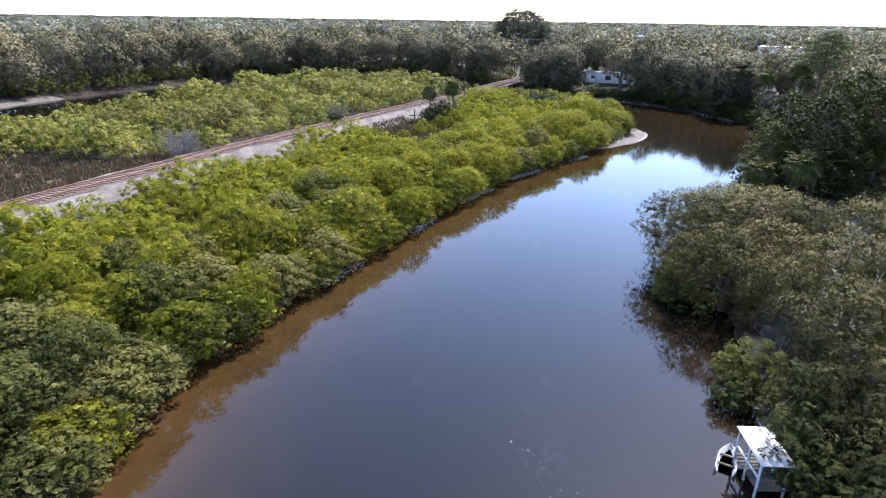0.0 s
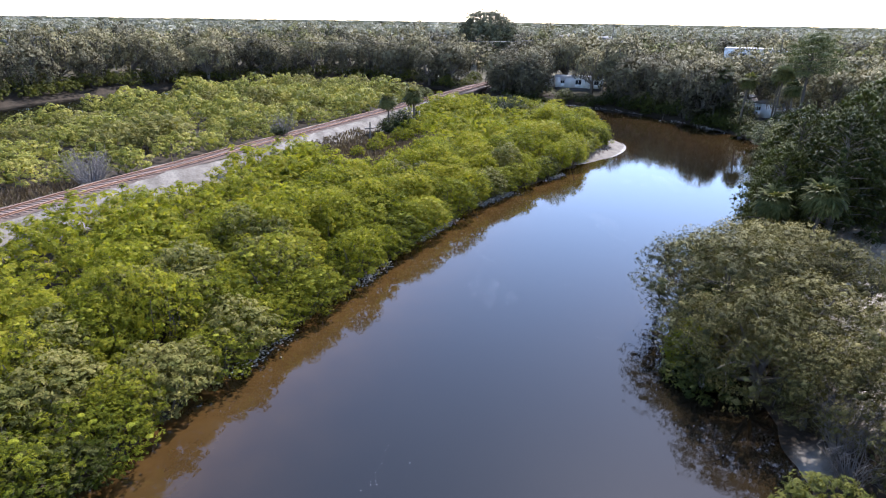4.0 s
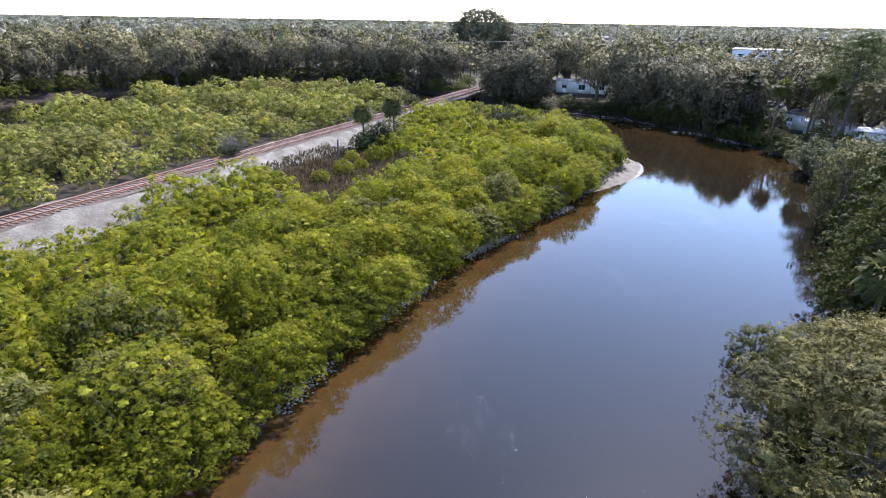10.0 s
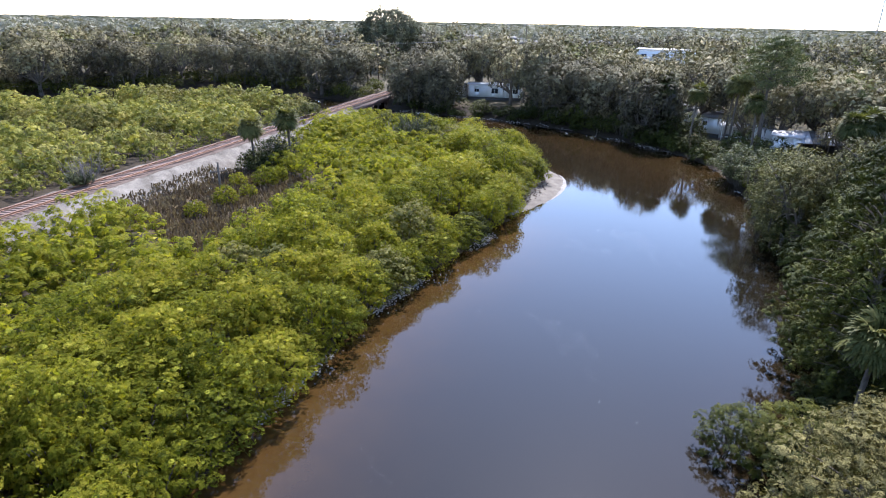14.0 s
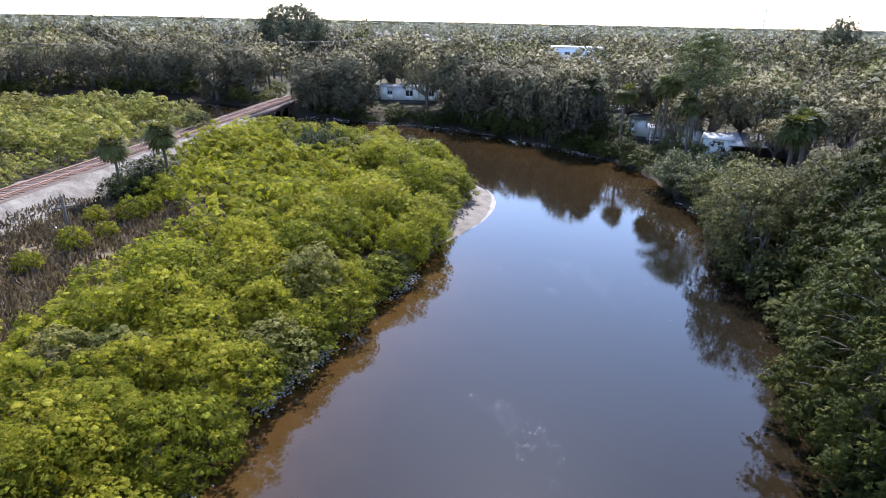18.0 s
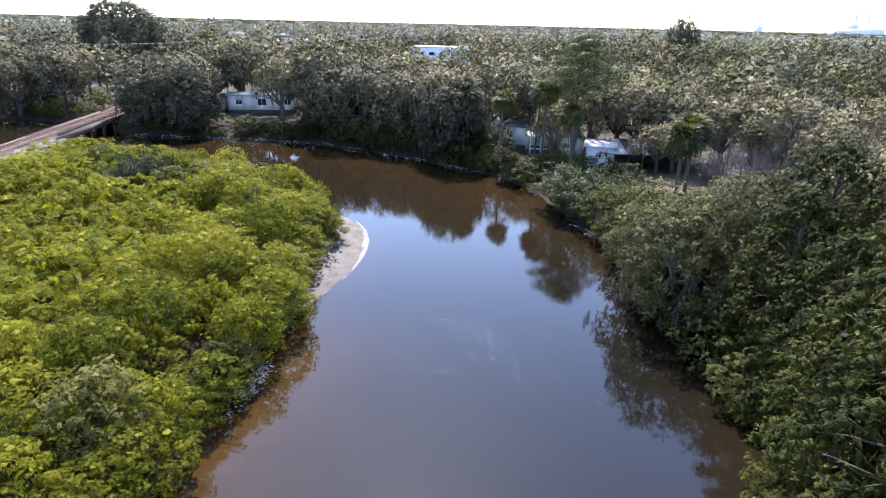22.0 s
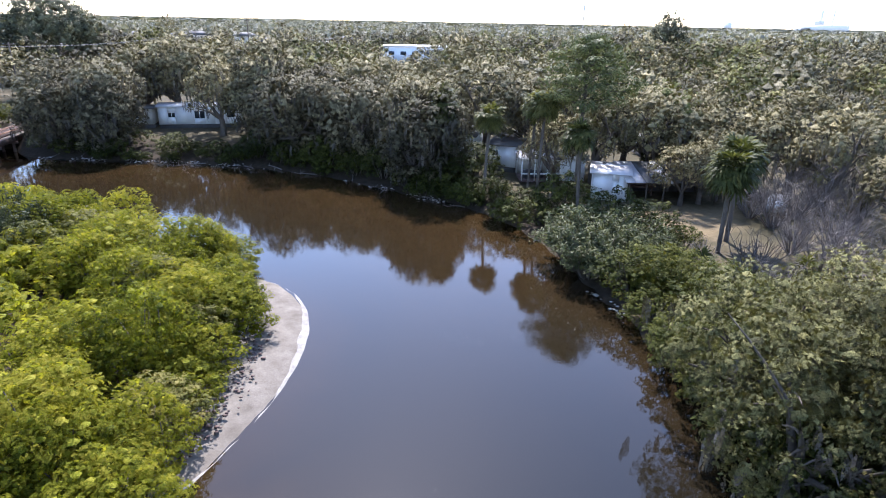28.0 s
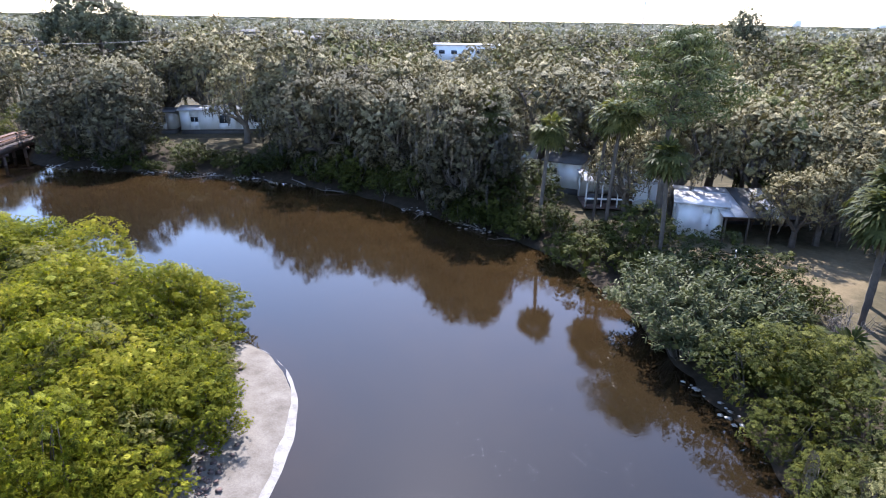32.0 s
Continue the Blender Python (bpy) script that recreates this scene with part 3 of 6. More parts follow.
def make_oak(R, H, tufts, per, leaf, moss=60, lean=0.0, base=0.42, deep=200, flat=0.5, low=0.3, dome=2.1, dense=0.4):
    """Spreading tree: forked trunk, long limbs, a broad crown of tufts, beards of moss."""
    w, g, b = Geo(), Geo(), Geo()
    fork = np.array([lean * 0.3, 0, H * 0.22])
    w.tube(bent((0, 0, -0.3), fork, (0.1, 0.05, 0)), np.linspace(0.045, 0.034, 5) * H, 8)
    cs = []
    for k in range(tufts):
        f = (k + 0.5) / tufts
        a = k * 2.399963 + rng.normal() * 0.2
        el = math.asin(min(1, max(-low, 1 - (1 + low) * f)))
        s = rng.uniform(0.76, 1.06)
        cs.append(np.array([math.cos(a) * math.cos(el) * R * s + lean * f, math.sin(a) * math.cos(el) * R * s, H * (base + 0.12) + math.sin(el) * H * (0.46) * s]))
    for k in range(9):
        c = cs[min(tufts - 1, int((k + 0.7) / 9 * tufts))] * np.array([0.8, 0.8, 0.9])
        pts = bent(fork, c, rng.normal(size=3) * R * 0.08, 6)
        w.tube(pts, np.linspace(0.026, 0.006, 6) * H, 6, False)
        for q in range(2):
            w.tube(bent(pts[3 + q], pts[3 + q] + rng.normal(size=3) * R * 0.25, (0, 0, 0.2), 4), np.linspace(0.008, 0.003, 4) * H, 5, False)
    for c in cs:
        o = np.array([c[0], c[1], (c[2] - H * (base + 0.12)) * 1.3]) / R * dome
        r = R * rng.uniform(0.15, 0.32)
        clump(g, c, r, per, leaf, leaf * 0.6, 0.8, 0.08, out=(o[0], o[1], o[2] + 0.12))
        mass(g, c, r * dense, 0.75, (o[0], o[1], o[2] + 0.12))
    core(g, (lean * 0.4, 0, H * 0.6), R * 0.95, flat * H / R * 0.6, leaf * 2.3, deep)
    for k in range(moss // 2):
        c = cs[rng.integers(tufts // 4, tufts)]
        p = c * np.array([1.12, 1.12, 1.0]) + rng.normal(size=3) * R * 0.14 * np.array([1, 1, 0.4])
        n, ln, wd = 5, rng.uniform(0.6, 2.3) * H / 11, rng.uniform(0.08, 0.24)
        a = rng.uniform(0, math.pi)
        sd_ = np.array([math.cos(a), math.sin(a), 0])
        for q in range(2):
            o = p + rng.normal(size=3) * 0.18
            z = np.linspace(0, -ln, n)
            mid = o + np.stack([rng.normal(size=n) * 0.05, rng.normal(size=n) * 0.05, z], 1)
            ww = wd * np.array([0.5, 1.0, 0.9, 0.6, 0.08])[:, None]
            V = np.concatenate([mid - sd_ * ww, mid + sd_ * ww])
            b.add(V, [(i, i + 1, n + i + 1, n + i) for i in range(n - 1)])
            sd_ = np.array([-sd_[1], sd_[0], 0])
    return w, g, b


def make_cedar(R, H, plumes, per, leaf):
    """Dark dense tree whose branches end in drooping plumes."""
    w, g, t = Geo(), Geo(), Geo()
    w.tube(bent((0, 0, -0.3), (0, 0, H * 0.9), (0.15, 0.1, 0)), np.linspace(0.035, 0.006, 5) * H, 7)
    for k in range(plumes):
        f = (k + 0.5) / plumes
        a = k * 2.399963
        z = H * (0.12 + 0.86 * f)
        r = R * (1 - f ** 2.2) ** 0.6 * rng.uniform(0.75, 1.1) + 0.2
        c = np.array([math.cos(a) * r, math.sin(a) * r, z])
        t.tube(bent((0, 0, z * 0.9), c, (0, 0, 0.25), 4), np.linspace(0.05, 0.015, 4), 4, False)
        for q in range(3):
            p = c + np.array([math.cos(a), math.sin(a), -0.5]) * (q - 1) * 0.35 * R * 0.4
            clump(g, p, R * (0.24 - 0.04 * q), per // 3, leaf, leaf * 0.4, 0.85, 0.4, 0.8)
            mass(g, p, R * (0.24 - 0.04 * q) * 0.45, 0.85)
    core(g, (0, 0, H * 0.48), R * 0.75, H * 0.42 / R / 0.75, leaf * 2.5, 220)
    return w, g, t


def fan(g, base, tip_dir, size, blades=15):
    """One fan frond: folded blades round the end of its stalk, their tips hanging."""
    d = np.asarray(tip_dir, dtype=float)
    d /= np.linalg.norm(d)
    side = np.cross(d, (0, 0, 1.0))
    side /= np.linalg.norm(side) + 1e-9
    up = np.cross(side, d)
    for k in range(blades):
        a = (k / (blades - 1) - 0.5) * 3.6 + rng.normal() * 0.07
        t = d * math.cos(a) + side * math.sin(a) + up * (0.1 * math.cos(a) + rng.normal() * 0.09)
        L = size * (0.72 + 0.28 * math.cos(a * 0.8)) * rng.uniform(0.75, 1.15)
        s = np.cross(t, up) * size * 0.075
        m = base + t * L * 0.5 + up * 0.02
        n_ = base + t * L * 0.8 + np.array([0, 0, -0.1 * L])
        e = base + t * L * 0.95 + np.array([0, 0, -0.24 * L * rng.uniform(0.4, 1.6)])
        g.add([base, m - s, m + s, n_ - s * 0.7, n_ + s * 0.7, e], [(1, 3, 4, 2)], [(0, 1, 2), (3, 5, 4)])


def make_palm(H, R, fronds, lean=(0, 0), skirt=14):
    """Cabbage palm: slim ringed trunk, a round ragged head of fans, dead fans hanging below it."""
    w, g, dr = Geo(), Geo(), Geo()
    top = np.array([lean[0], lean[1], H])
    pts = bent((0, 0, -0.3), top, (lean[0] * -0.2, lean[1] * -0.2, 0), 16)
    w.tube(pts, 0.125 + 0.022 * (np.arange(16) % 2), 8)
    for k in range(fronds):
        f = (k + 0.5) / fronds
        a = k * 2.399963 + rng.normal() * 0.2
        el = math.asin(max(-0.95, 1 - 1.75 * f)) + rng.normal() * 0.12
        d = np.array([math.cos(a) * math.cos(el), math.sin(a) * math.cos(el), math.sin(el)])
        st = R * rng.uniform(0.35, 0.62)
        b = top + d * st
        g.tube([top, top + d * st * 0.5, b], [0.022, 0.016, 0.012], 4, False)
        fan(g, b, d + np.array([0, 0, -0.45 - 0.3 * f]), R * rng.uniform(0.42, 0.62))
    for k in range(skirt):
        a = rng.uniform(0, 6.28)
        d = np.array([math.cos(a) * 0.45, math.sin(a) * 0.45, -1.0])
        fan(dr, top + d * R * rng.uniform(0.15, 0.4), d, R * 0.5, 9)
    return w, g, dr


def make_pine(H, R):
    """Tall pine: straight bare trunk, flat tiers of needles in its upper part."""
    w, g = Geo(), Geo()
    w.tube(bent((0, 0, -0.3), (0.2, 0, H * 0.96), (0.25, 0, 0), 8), np.linspace(0.3, 0.06, 8), 8)
    for k in range(34):
        f = (k + 0.5) / 34
        a = k * 2.399963
        z = H * (0.6 + 0.39 * f)
        r = R * math.sin(math.pi * min(1, 0.25 + 0.75 * f)) ** 0.7 * rng.uniform(0.6, 1.1) + 0.3
        c = np.array([math.cos(a) * r, math.sin(a) * r, z + 0.3])
        w.tube(bent((0.1, 0, z - 0.5), c, (0, 0, 0.3), 4), np.linspace(0.07, 0.02, 4), 5, False)
        clump(g, c, R * 0.36, 190, 0.36, 0.1, 0.5, 0.3)
        clump(g, c * np.array([0.55, 0.55, 1]), R * 0.3, 110, 0.36, 0.1, 0.5, 0.3)
    return w, g


def make_bare(R, H, stems=26):
    """Leafless grey shrub: many forking twigs."""
    w = Geo()
    for k in range(stems):
        a, s = rng.uniform(0, 6.28), rng.uniform(0.3, 1)
        e = np.array([math.cos(a) * R * s, math.sin(a) * R * s, H * rng.uniform(0.55, 1.0)])
        pts = bent((e[0] * 0.1, e[1] * 0.1, -0.1), e, rng.normal(size=3) * 0.15, 5)
        w.tube(pts, np.linspace(0.035, 0.01, 5), 4, False)
        for q in range(7):
            o = pts[rng.integers(2, 5)]
            w.tube(bent(o, o + dirs(1, 0.5)[0] * R * rng.uniform(0.2, 0.5), (0, 0, 0.05), 3), [0.014, 0.009, 0.005], 3, False)
    return w


def make_silver(R, H, stalks=60):
    """Shrub of arching stalks with rows of long pale leaves."""
    w, g = Geo(), Geo()
    for k in range(stalks):
        a, s = k * 2.399963, rng.uniform(0.25, 1) ** 0.5
        e = np.array([math.cos(a) * R * s, math.sin(a) * R * s, H * (1.05 - 0.6 * s * s) * rng.uniform(0.8, 1.1)])
        pts = bent((e[0] * 0.2, e[1] * 0.2, -0.1), e, (0, 0, 0.4), 5)
        w.tube(pts, np.linspace(0.03, 0.012, 5), 4, False)
        n = 62
        t = rng.uniform(0.4, 1.05, n)[:, None]
        pos = pts[0] + (pts[-1] - pts[0]) * t + np.array([0, 0, 0.4]) * np.sin(t * math.pi) + rng.normal(size=(n, 3)) * 0.14
        nr = rng.normal(size=(n, 3)) * 0.6 + np.array([0, 0, 1.0])
        g.leaves(pos, nr, 0.29, 0.085, 0.3)
    core(g, (0, 0, H * 0.4), R * 0.9, H * 0.4 / R, 0.5, 260)
    return w, g


def stock(name, label, category, group, bits):
    """A plant with its parts, to be copied; bits: (part name, geometry, material)."""
    root = thing(name, label, category, group)
    for nm, geo, mat in bits:
        q = part(nm, geo, mat, root)
        if nm in ("moss", "stem", "branchwork", "frond_skirt"):
            tagged(q, kind="stuff")
    root["used"] = 0
    return root


def plant(src, x, y, s=1.0, turn=None, z=None, sz=None):
    """Sets out one copy of a stock plant on the ground."""
    z = float(ground_z(x, y)) if z is None else z
    turn = rng.uniform(0, 360) if turn is None else turn
    m = Matrix.LocRotScale((x, y, z), Euler((0, 0, radians(turn))), (s, s, sz or s))
    if not src["used"]:
        src["used"] = 1
        src.matrix_basis = m
        return src
    ob = copy_thing(src, m)
    ob.matrix_basis = m
    return ob


def spots(x0, x1, y0, y1, step, ok, jit=0.42):
    """Uneven rows of places where ok(x, y) holds."""
    gx, gy = np.meshgrid(np.arange(x0, x1, step), np.arange(y0, y1, step))
    gx = gx + (np.arange(gx.shape[0]) % 2)[:, None] * step / 2
    gx = (gx + rng.uniform(-jit, jit, gx.shape) * step).ravel()
    gy = (gy + rng.uniform(-jit, jit, gy.shape) * step).ravel()
    k = ok(gx, gy)
    return np.stack([gx[k], gy[k]], 1)


def take(bits):
    """Loose geometry of a plant, all parts in one, for joined stands."""
    g = Geo()
    for b in bits:
        if b.V:
            g.merge(b, Matrix.Identity(4))
    return g


# mangroves between the river and the track
MG = []
for R, H, tu in ((2.0, 3.8, 30), (2.3, 4.2, 34), (1.7, 3.3, 24), (2.5, 4.5, 36), (1.9, 4.4, 30)):
    w, g = make_mangrove(R, H, int(tu * 1.8), 46, 0.255, 7, 60)
    MG.append(stock("mangrove", "rounded yellow-green mangrove bush in dense thicket", "bush", "mangroves along the river", [("stem", w, M_BARK), ("crown", g, M_MANGROVE)]))

M_GREYGREEN = leaf_mat("grey_mangrove_leaf", [(0.25, (0.036, 0.04, 0.009)), (0.5, (0.08, 0.082, 0.018)), (0.7, (0.126, 0.118, 0.029)), (0.9, (0.18, 0.155, 0.045))], 0.3, 0.6, 15.0, 0.47)
MGREY = []
for R, H, tu in ((2.1, 3.8, 56), (1.8, 3.4, 48)):
    w, g = make_mangrove(R, H, tu, 40, 0.29, 7, 60)
    MGREY.append(stock("mangrove", "olive-grey mangrove bush among the yellow-green ones", "bush", "mangroves along the river", [("stem", w, M_BARK), ("crown", g, M_GREYGREEN)]))


def mangrove_at(y, pool):
    """Greyer bushes are common at the near end, rare further on."""
    if rng.random() < np.interp(y, [18, 36, 60], [0.95, 0.4, 0.08]):
        return MGREY[int(rng.integers(2))]
    return MG[int(rng.integers(pool))]


def off_sand(x, y):
    return ~inside(x, y, SANDBAR) & (dist_line(x, y, [(25.4, 87.8), (27.5, 89.6), (30.6, 92.8), (32.6, 97), (34, 101)]) > 1.9)


def off_dry(x, y):
    return ~inside(x, y, dry_zone) & (dist_line(x, y, dry_zone, True) > 1.2) & (dist_line(x, y, [(2.2, 105.2), (6.0, 111.6)]) > 2.3)


def near_ok(x, y):
    s, r = shore(x, y), rail_side(x, y)
    return inside(x, y, ISLAND) & (s > 2.3) & (r > 5.4) & (s < 9.5) & off_dry(x, y) & (y > 12) & (y < 125) & off_sand(x, y)


edge = np.array(LEFT_BANK[3:17])
run = np.concatenate([[0], np.cumsum(np.hypot(*np.diff(edge, axis=0).T))])
for d in np.arange(0, run[-1], 1.75):
    x, y = np.interp(d, run, edge[:, 0]), np.interp(d, run, edge[:, 1])
    tx, ty = np.interp(d + 0.5, run, edge[:, 0]) - x, np.interp(d + 0.5, run, edge[:, 1]) - y
    back = 0.15 + rng.uniform(0, 0.6) + 3.8 * math.exp(-((y - 95.2) / 8.6) ** 4)
    ln = math.hypot(tx, ty) + 1e-6
    plant(mangrove_at(y, 3), x - ty / ln * back, y + tx / ln * back, rng.uniform(0.72, 0.95), sz=rng.uniform(0.6, 0.9), z=0.1)
for x, y in spots(-40, 45, 8, 130, 2.35, near_ok):
    plant(mangrove_at(y, 5), x, y, rng.uniform(0.75, 1.08), sz=rng.uniform(0.75, 1.08))

LOW = []
for R, H, tu in ((2.3, 3.7, 20), (2.0, 3.0, 17), (2.6, 4.0, 22)):
    LOW.append(take(make_mangrove(R, H, tu, 17, 0.56, 1, 8)))


def thicket(name, label, places, kinds, mat, s0=0.8, s1=1.2, floor=None, wide=1.0, swell=0.0):
    g = Geo()
    zs = ground_z(places[:, 0], places[:, 1]) if floor is None else np.full(len(places), floor)
    for (x, y), z in zip(places, zs):
        s = rng.uniform(s0, s1) * (1 + swell * float(rough_of(x * 2.6 + 4, y * 2.6)))
        g.merge(kinds[int(rng.integers(len(kinds)))], Matrix.LocRotScale((x, y, float(z)), Euler((0, 0, rng.uniform(0, 6.28))), (s * wide, s * wide, s * rng.uniform(0.8, 1.12))))
    return solid(name, g, mat, label, "thicket", "stuff")


def back_ok(x, y):
    s, r = shore(x, y), rail_side(x, y)
    n = near_ok(x, y)
    return inside(x, y, ISLAND) & (s > 2.3) & (r > 5.4) & ~n & off_dry(x, y) & off_sand(x, y) & (y > -30) & (y < 150)


def west_ok(x, y):
    s, r = shore(x, y), rail_side(x, y)
    return inside(x, y, ISLAND) & (s > 1.0) & (r < -4.8) & ((s > 3.5) | (x > -38)) & ~inside(x, y, dry_west) & (y > 38) & (rough_of(x * 2.2, y * 2.2) > -0.62)


thicket("mangrove_thicket", "dense yellow-green mangrove thicket behind the bank", spots(-60, 45, -30, 160, 2.6, back_ok), LOW, M_THICKET, 0.7, 1.05, swell=0.25)
thicket("marsh_thicket", "low green shrub thicket west of the track", spots(-85, 20, 38, 180, 3.1, lambda x, y: west_ok(x, y) & (rough_of(x * 1.7 + 9, y * 1.7) < 0.42)), LOW, M_MARSH, 0.55, 1.0, swell=0.6)
thicket("grey_marsh_thicket", "grey-olive shrub thicket in the marsh", spots(-85, 20, 38, 180, 3.0, lambda x, y: west_ok(x, y) & (rough_of(x * 1.7 + 9, y * 1.7) >= 0.42)), LOW, M_GREYGREEN, 0.6, 1.1, swell=0.4)
for x, y, s in ((0.5, 93.1, 0.6), (3.9, 99.1, 0.7), (6.6, 103.0, 0.75), (-1.7, 89.8, 0.5), (1.3, 99.4, 0.5), (5.2, 100.6, 0.55), (2.4, 95.2, 0.45)):
    plant(MG[2], x, y, s)

# broad trees with hanging moss
# Darker copy of the oak leaf: shade on the river-facing crowns is painted in.
M_SHADEDOAK = leaf_mat("shaded_oak_leaf", [(0.22, (0.025, 0.022, 0.013)), (0.48, (0.08, 0.071, 0.04)), (0.7, (0.132, 0.117, 0.067)), (0.95, (0.178, 0.156, 0.09))], 0.06, 0.65, 11.0, 0.465, 0.3, 0.7, 0.1, each=0.2)
OAK, BANK_OAK = [], []
for R, H, tu, mo in ((5.2, 10.5, 26, 90), (4.4, 11.5, 24, 120), (6.0, 11.0, 30, 70)):
    w, g, b = make_oak(R, H, tu * 2, 46, 0.47, mo, 0, 0.42, 70)
    OAK.append(stock("oak", "broad grey-green oak hung with grey moss", "tree", "oaks on the banks", [("trunk", w, M_BARK), ("crown", g, M_OAK), ("moss", b, M_MOSS)]))
for R, H, tu, mo in ((4.8, 9.5, 34, 66), (4.2, 10.5, 32, 76)):
    w, g, b = make_oak(R, H, tu * 2, 44, 0.46, mo, 0.6, 0.38, 90, 0.5, 0.85)
    BANK_OAK.append(stock("bank_oak", "mossy oak, leaves darkened for shade, with branches down to the water", "tree", "oaks on the banks", [("trunk", w, M_BARK), ("crown", g, M_SHADEDOAK), ("moss", b, M_MOSS)]))
M_RIVEROAK = leaf_mat("river_oak_leaf", [(0.25, (0.029, 0.029, 0.012)), (0.5, (0.075, 0.073, 0.027)), (0.7, (0.126, 0.12, 0.046)), (0.92, (0.186, 0.171, 0.07))], 0.15, 0.65, 18.0, 0.48)
NEAR_OAK = []
for R, H, tu, mo in ((4.8, 9.5, 38, 36), (4.2, 10.5, 36, 30)):
    w, g, b = make_oak(R, H, tu * 2, 104, 0.33, mo * 3, 0.6, 0.38, 300, 0.5, 0.85, 0.9, 0.3)
    NEAR_OAK.append(stock("riverside_oak", "grey-green mossy oak leaning over the water", "tree", "oaks on the banks", [("trunk", w, M_BARK), ("crown", g, M_RIVEROAK), ("moss", b, M_MOSS)]))
OLIVE = []
for R, H, tu in ((4.2, 7.6, 36), (3.6, 6.6, 32)):
    w, g, b = make_oak(R, H, tu * 2, 104, 0.3, 14, 0.4, 0.34, 300, 0.5, 0.7, 0.8, 0.3)
    OLIVE.append(stock("olive_tree", "olive-grey fine-leaved bushy tree on the bank", "tree", "trees on the near bank", [("trunk", w, M_BARK), ("crown", g, M_OLIVE), ("moss", b, M_MOSS)]))
CEDAR = []
for R, H in ((3.0, 9.5), (2.6, 8.5)):
    w, g, tw = make_cedar(R, H, 54, 100, 0.31)
    CEDAR.append(stock("cedar", "dark green dense cedar with drooping plumes", "tree", "dark trees on the bank", [("trunk", w, M_BARK), ("branchwork", tw, M_BARK), ("crown", g, M_CEDAR)]))
PEPPER = []
for R, H, tu in ((1.9, 3.2, 26), (2.4, 3.8, 30)):
    w, g = make_mangrove(R, H, int(tu * 1.4), 46, 0.27, 6, 80)
    PEPPER.append(stock("pepper_bush", "bright green leafy bush leaning over the water", "bush", "bushes on the bank", [("stem", w, M_BARK), ("crown", g, M_PEPPER)]))
# Shrubs wear the dark cedar leaf, so shade under the trees is in their colour.
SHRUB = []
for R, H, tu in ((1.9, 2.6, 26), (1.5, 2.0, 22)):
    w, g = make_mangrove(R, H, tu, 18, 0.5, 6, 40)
    SHRUB.append(stock("shade_shrub", "green shrub, leaves darkened for the shade under the bank trees", "bush", "shrubs on the bank", [("stem", w, M_BARK), ("crown", g, M_CEDAR)]))
w, g = make_silver(2.6, 3.2)
SILVER = stock("silver_shrub", "pale grey-green shrub with long leaves over the water", "bush", "bushes on the bank", [("stem", w, M_BARK), ("foliage", g, M_SILVER)])
PALM = []
for H, R, n, le in ((5.2, 1.75, 66, (0.2, 0.1)), (9.0, 1.95, 62, (0.5, 0.3)), (7.2, 1.55, 56, (-0.4, 0.2))):
    w, g, dr = make_palm(H, R, n, le)
    PALM.append(stock("cabbage_palm", "cabbage palm with round head of fan fronds", "palm", "palms", [("trunk", w, M_BARK), ("palm_head", g, M_PALM), ("frond_skirt", dr, M_DRY)]))
w, g, dr = make_palm(0.7, 1.7, 26, (0.05, 0.05), 3)
PALMETTO = stock("palmetto", "low palmetto clump with spreading fan fronds", "palm", "palms", [("trunk", w, M_BARK), ("palm_head", g, M_PALM), ("frond_skirt", dr, M_DRY)])
w, g = make_pine(14.0, 3.2)
PINE = stock("pine", "tall pine with bare trunk and flat green tiers", "tree", "", [("trunk", w, M_BARK), ("crown", g, M_PINE)])
w = make_bare(1.7, 2.4, 30)
BARE = stock("bare_shrub", "leafless grey shrub with tangled twigs", "shrub", "bare shrubs", [("branchwork", w, M_DEADWOOD)])

# the near bank, from the dock northwards
plant(MG[2], 15.6, 41.4, 0.7, sz=0.95)
for k, x, y, s in ((0, 19.0, 44.8, 1.0), (1, 16.8, 41.6, 0.72), (0, 22.4, 47.8, 0.85), (1, 20.6, 40.6, 0.85), (0, 25.8, 49.0, 0.75), (1, 25.4, 45.0, 0.8), (1, 22, 34.5, 0.85),
                   (0, 18.5, 27.5, 0.85), (1, 20, 23, 1.0), (0, 25, 30, 1.0), (1, 16.8, 19, 0.9), (0, 22, 15, 1.1), (1, 33, 38, 1.0), (0, 34, 30, 1.1), (0, 27.5, 39.5, 0.8), (1, 29, 24, 1.1), (1, 17.2, 38.4, 0.8), (0, 18.4, 35.2, 0.6), (1, 15.4, 22.6, 0.62), (0, 17.0, 24.6, 0.7)):
    plant(OLIVE[k], x, y, s, sz=s * (0.8 if y > 40 else 1.0))
for k, x, y, s in ((0, 14.4, 30.2, 0.85), (1, 15.2, 26.8, 0.72), (0, 13.0, 24.2, 0.62), (0, 13.6, 21.4, 0.8), (1, 14.6, 17.5, 0.9), (0, 14.9, 40.2, 0.62), (0, 22.6, 54.2, 0.85), (0, 24.2, 53.2, 0.9), (0, 34.0, 61.8, 0.8),
                   (1, 52.6, 86.0, 0.95), (1, 54.0, 84.6, 0.9), (0, 46.6, 77.6, 0.9), (1, 52.4, 80.2, 1.05), (1, 50.2, 77.6, 1.15), (1, 47.8, 76.0, 1.0), (0, 53.8, 84.8, 0.9), (0, 50.4, 83.6, 0.75), (0, 48.8, 80.8, 0.8), (0, 47.6, 79.6, 0.9), (1, 38.4, 65.0, 0.7), (0, 31.6, 59.8, 0.8)):
    plant(PEPPER[k], x, y, s)
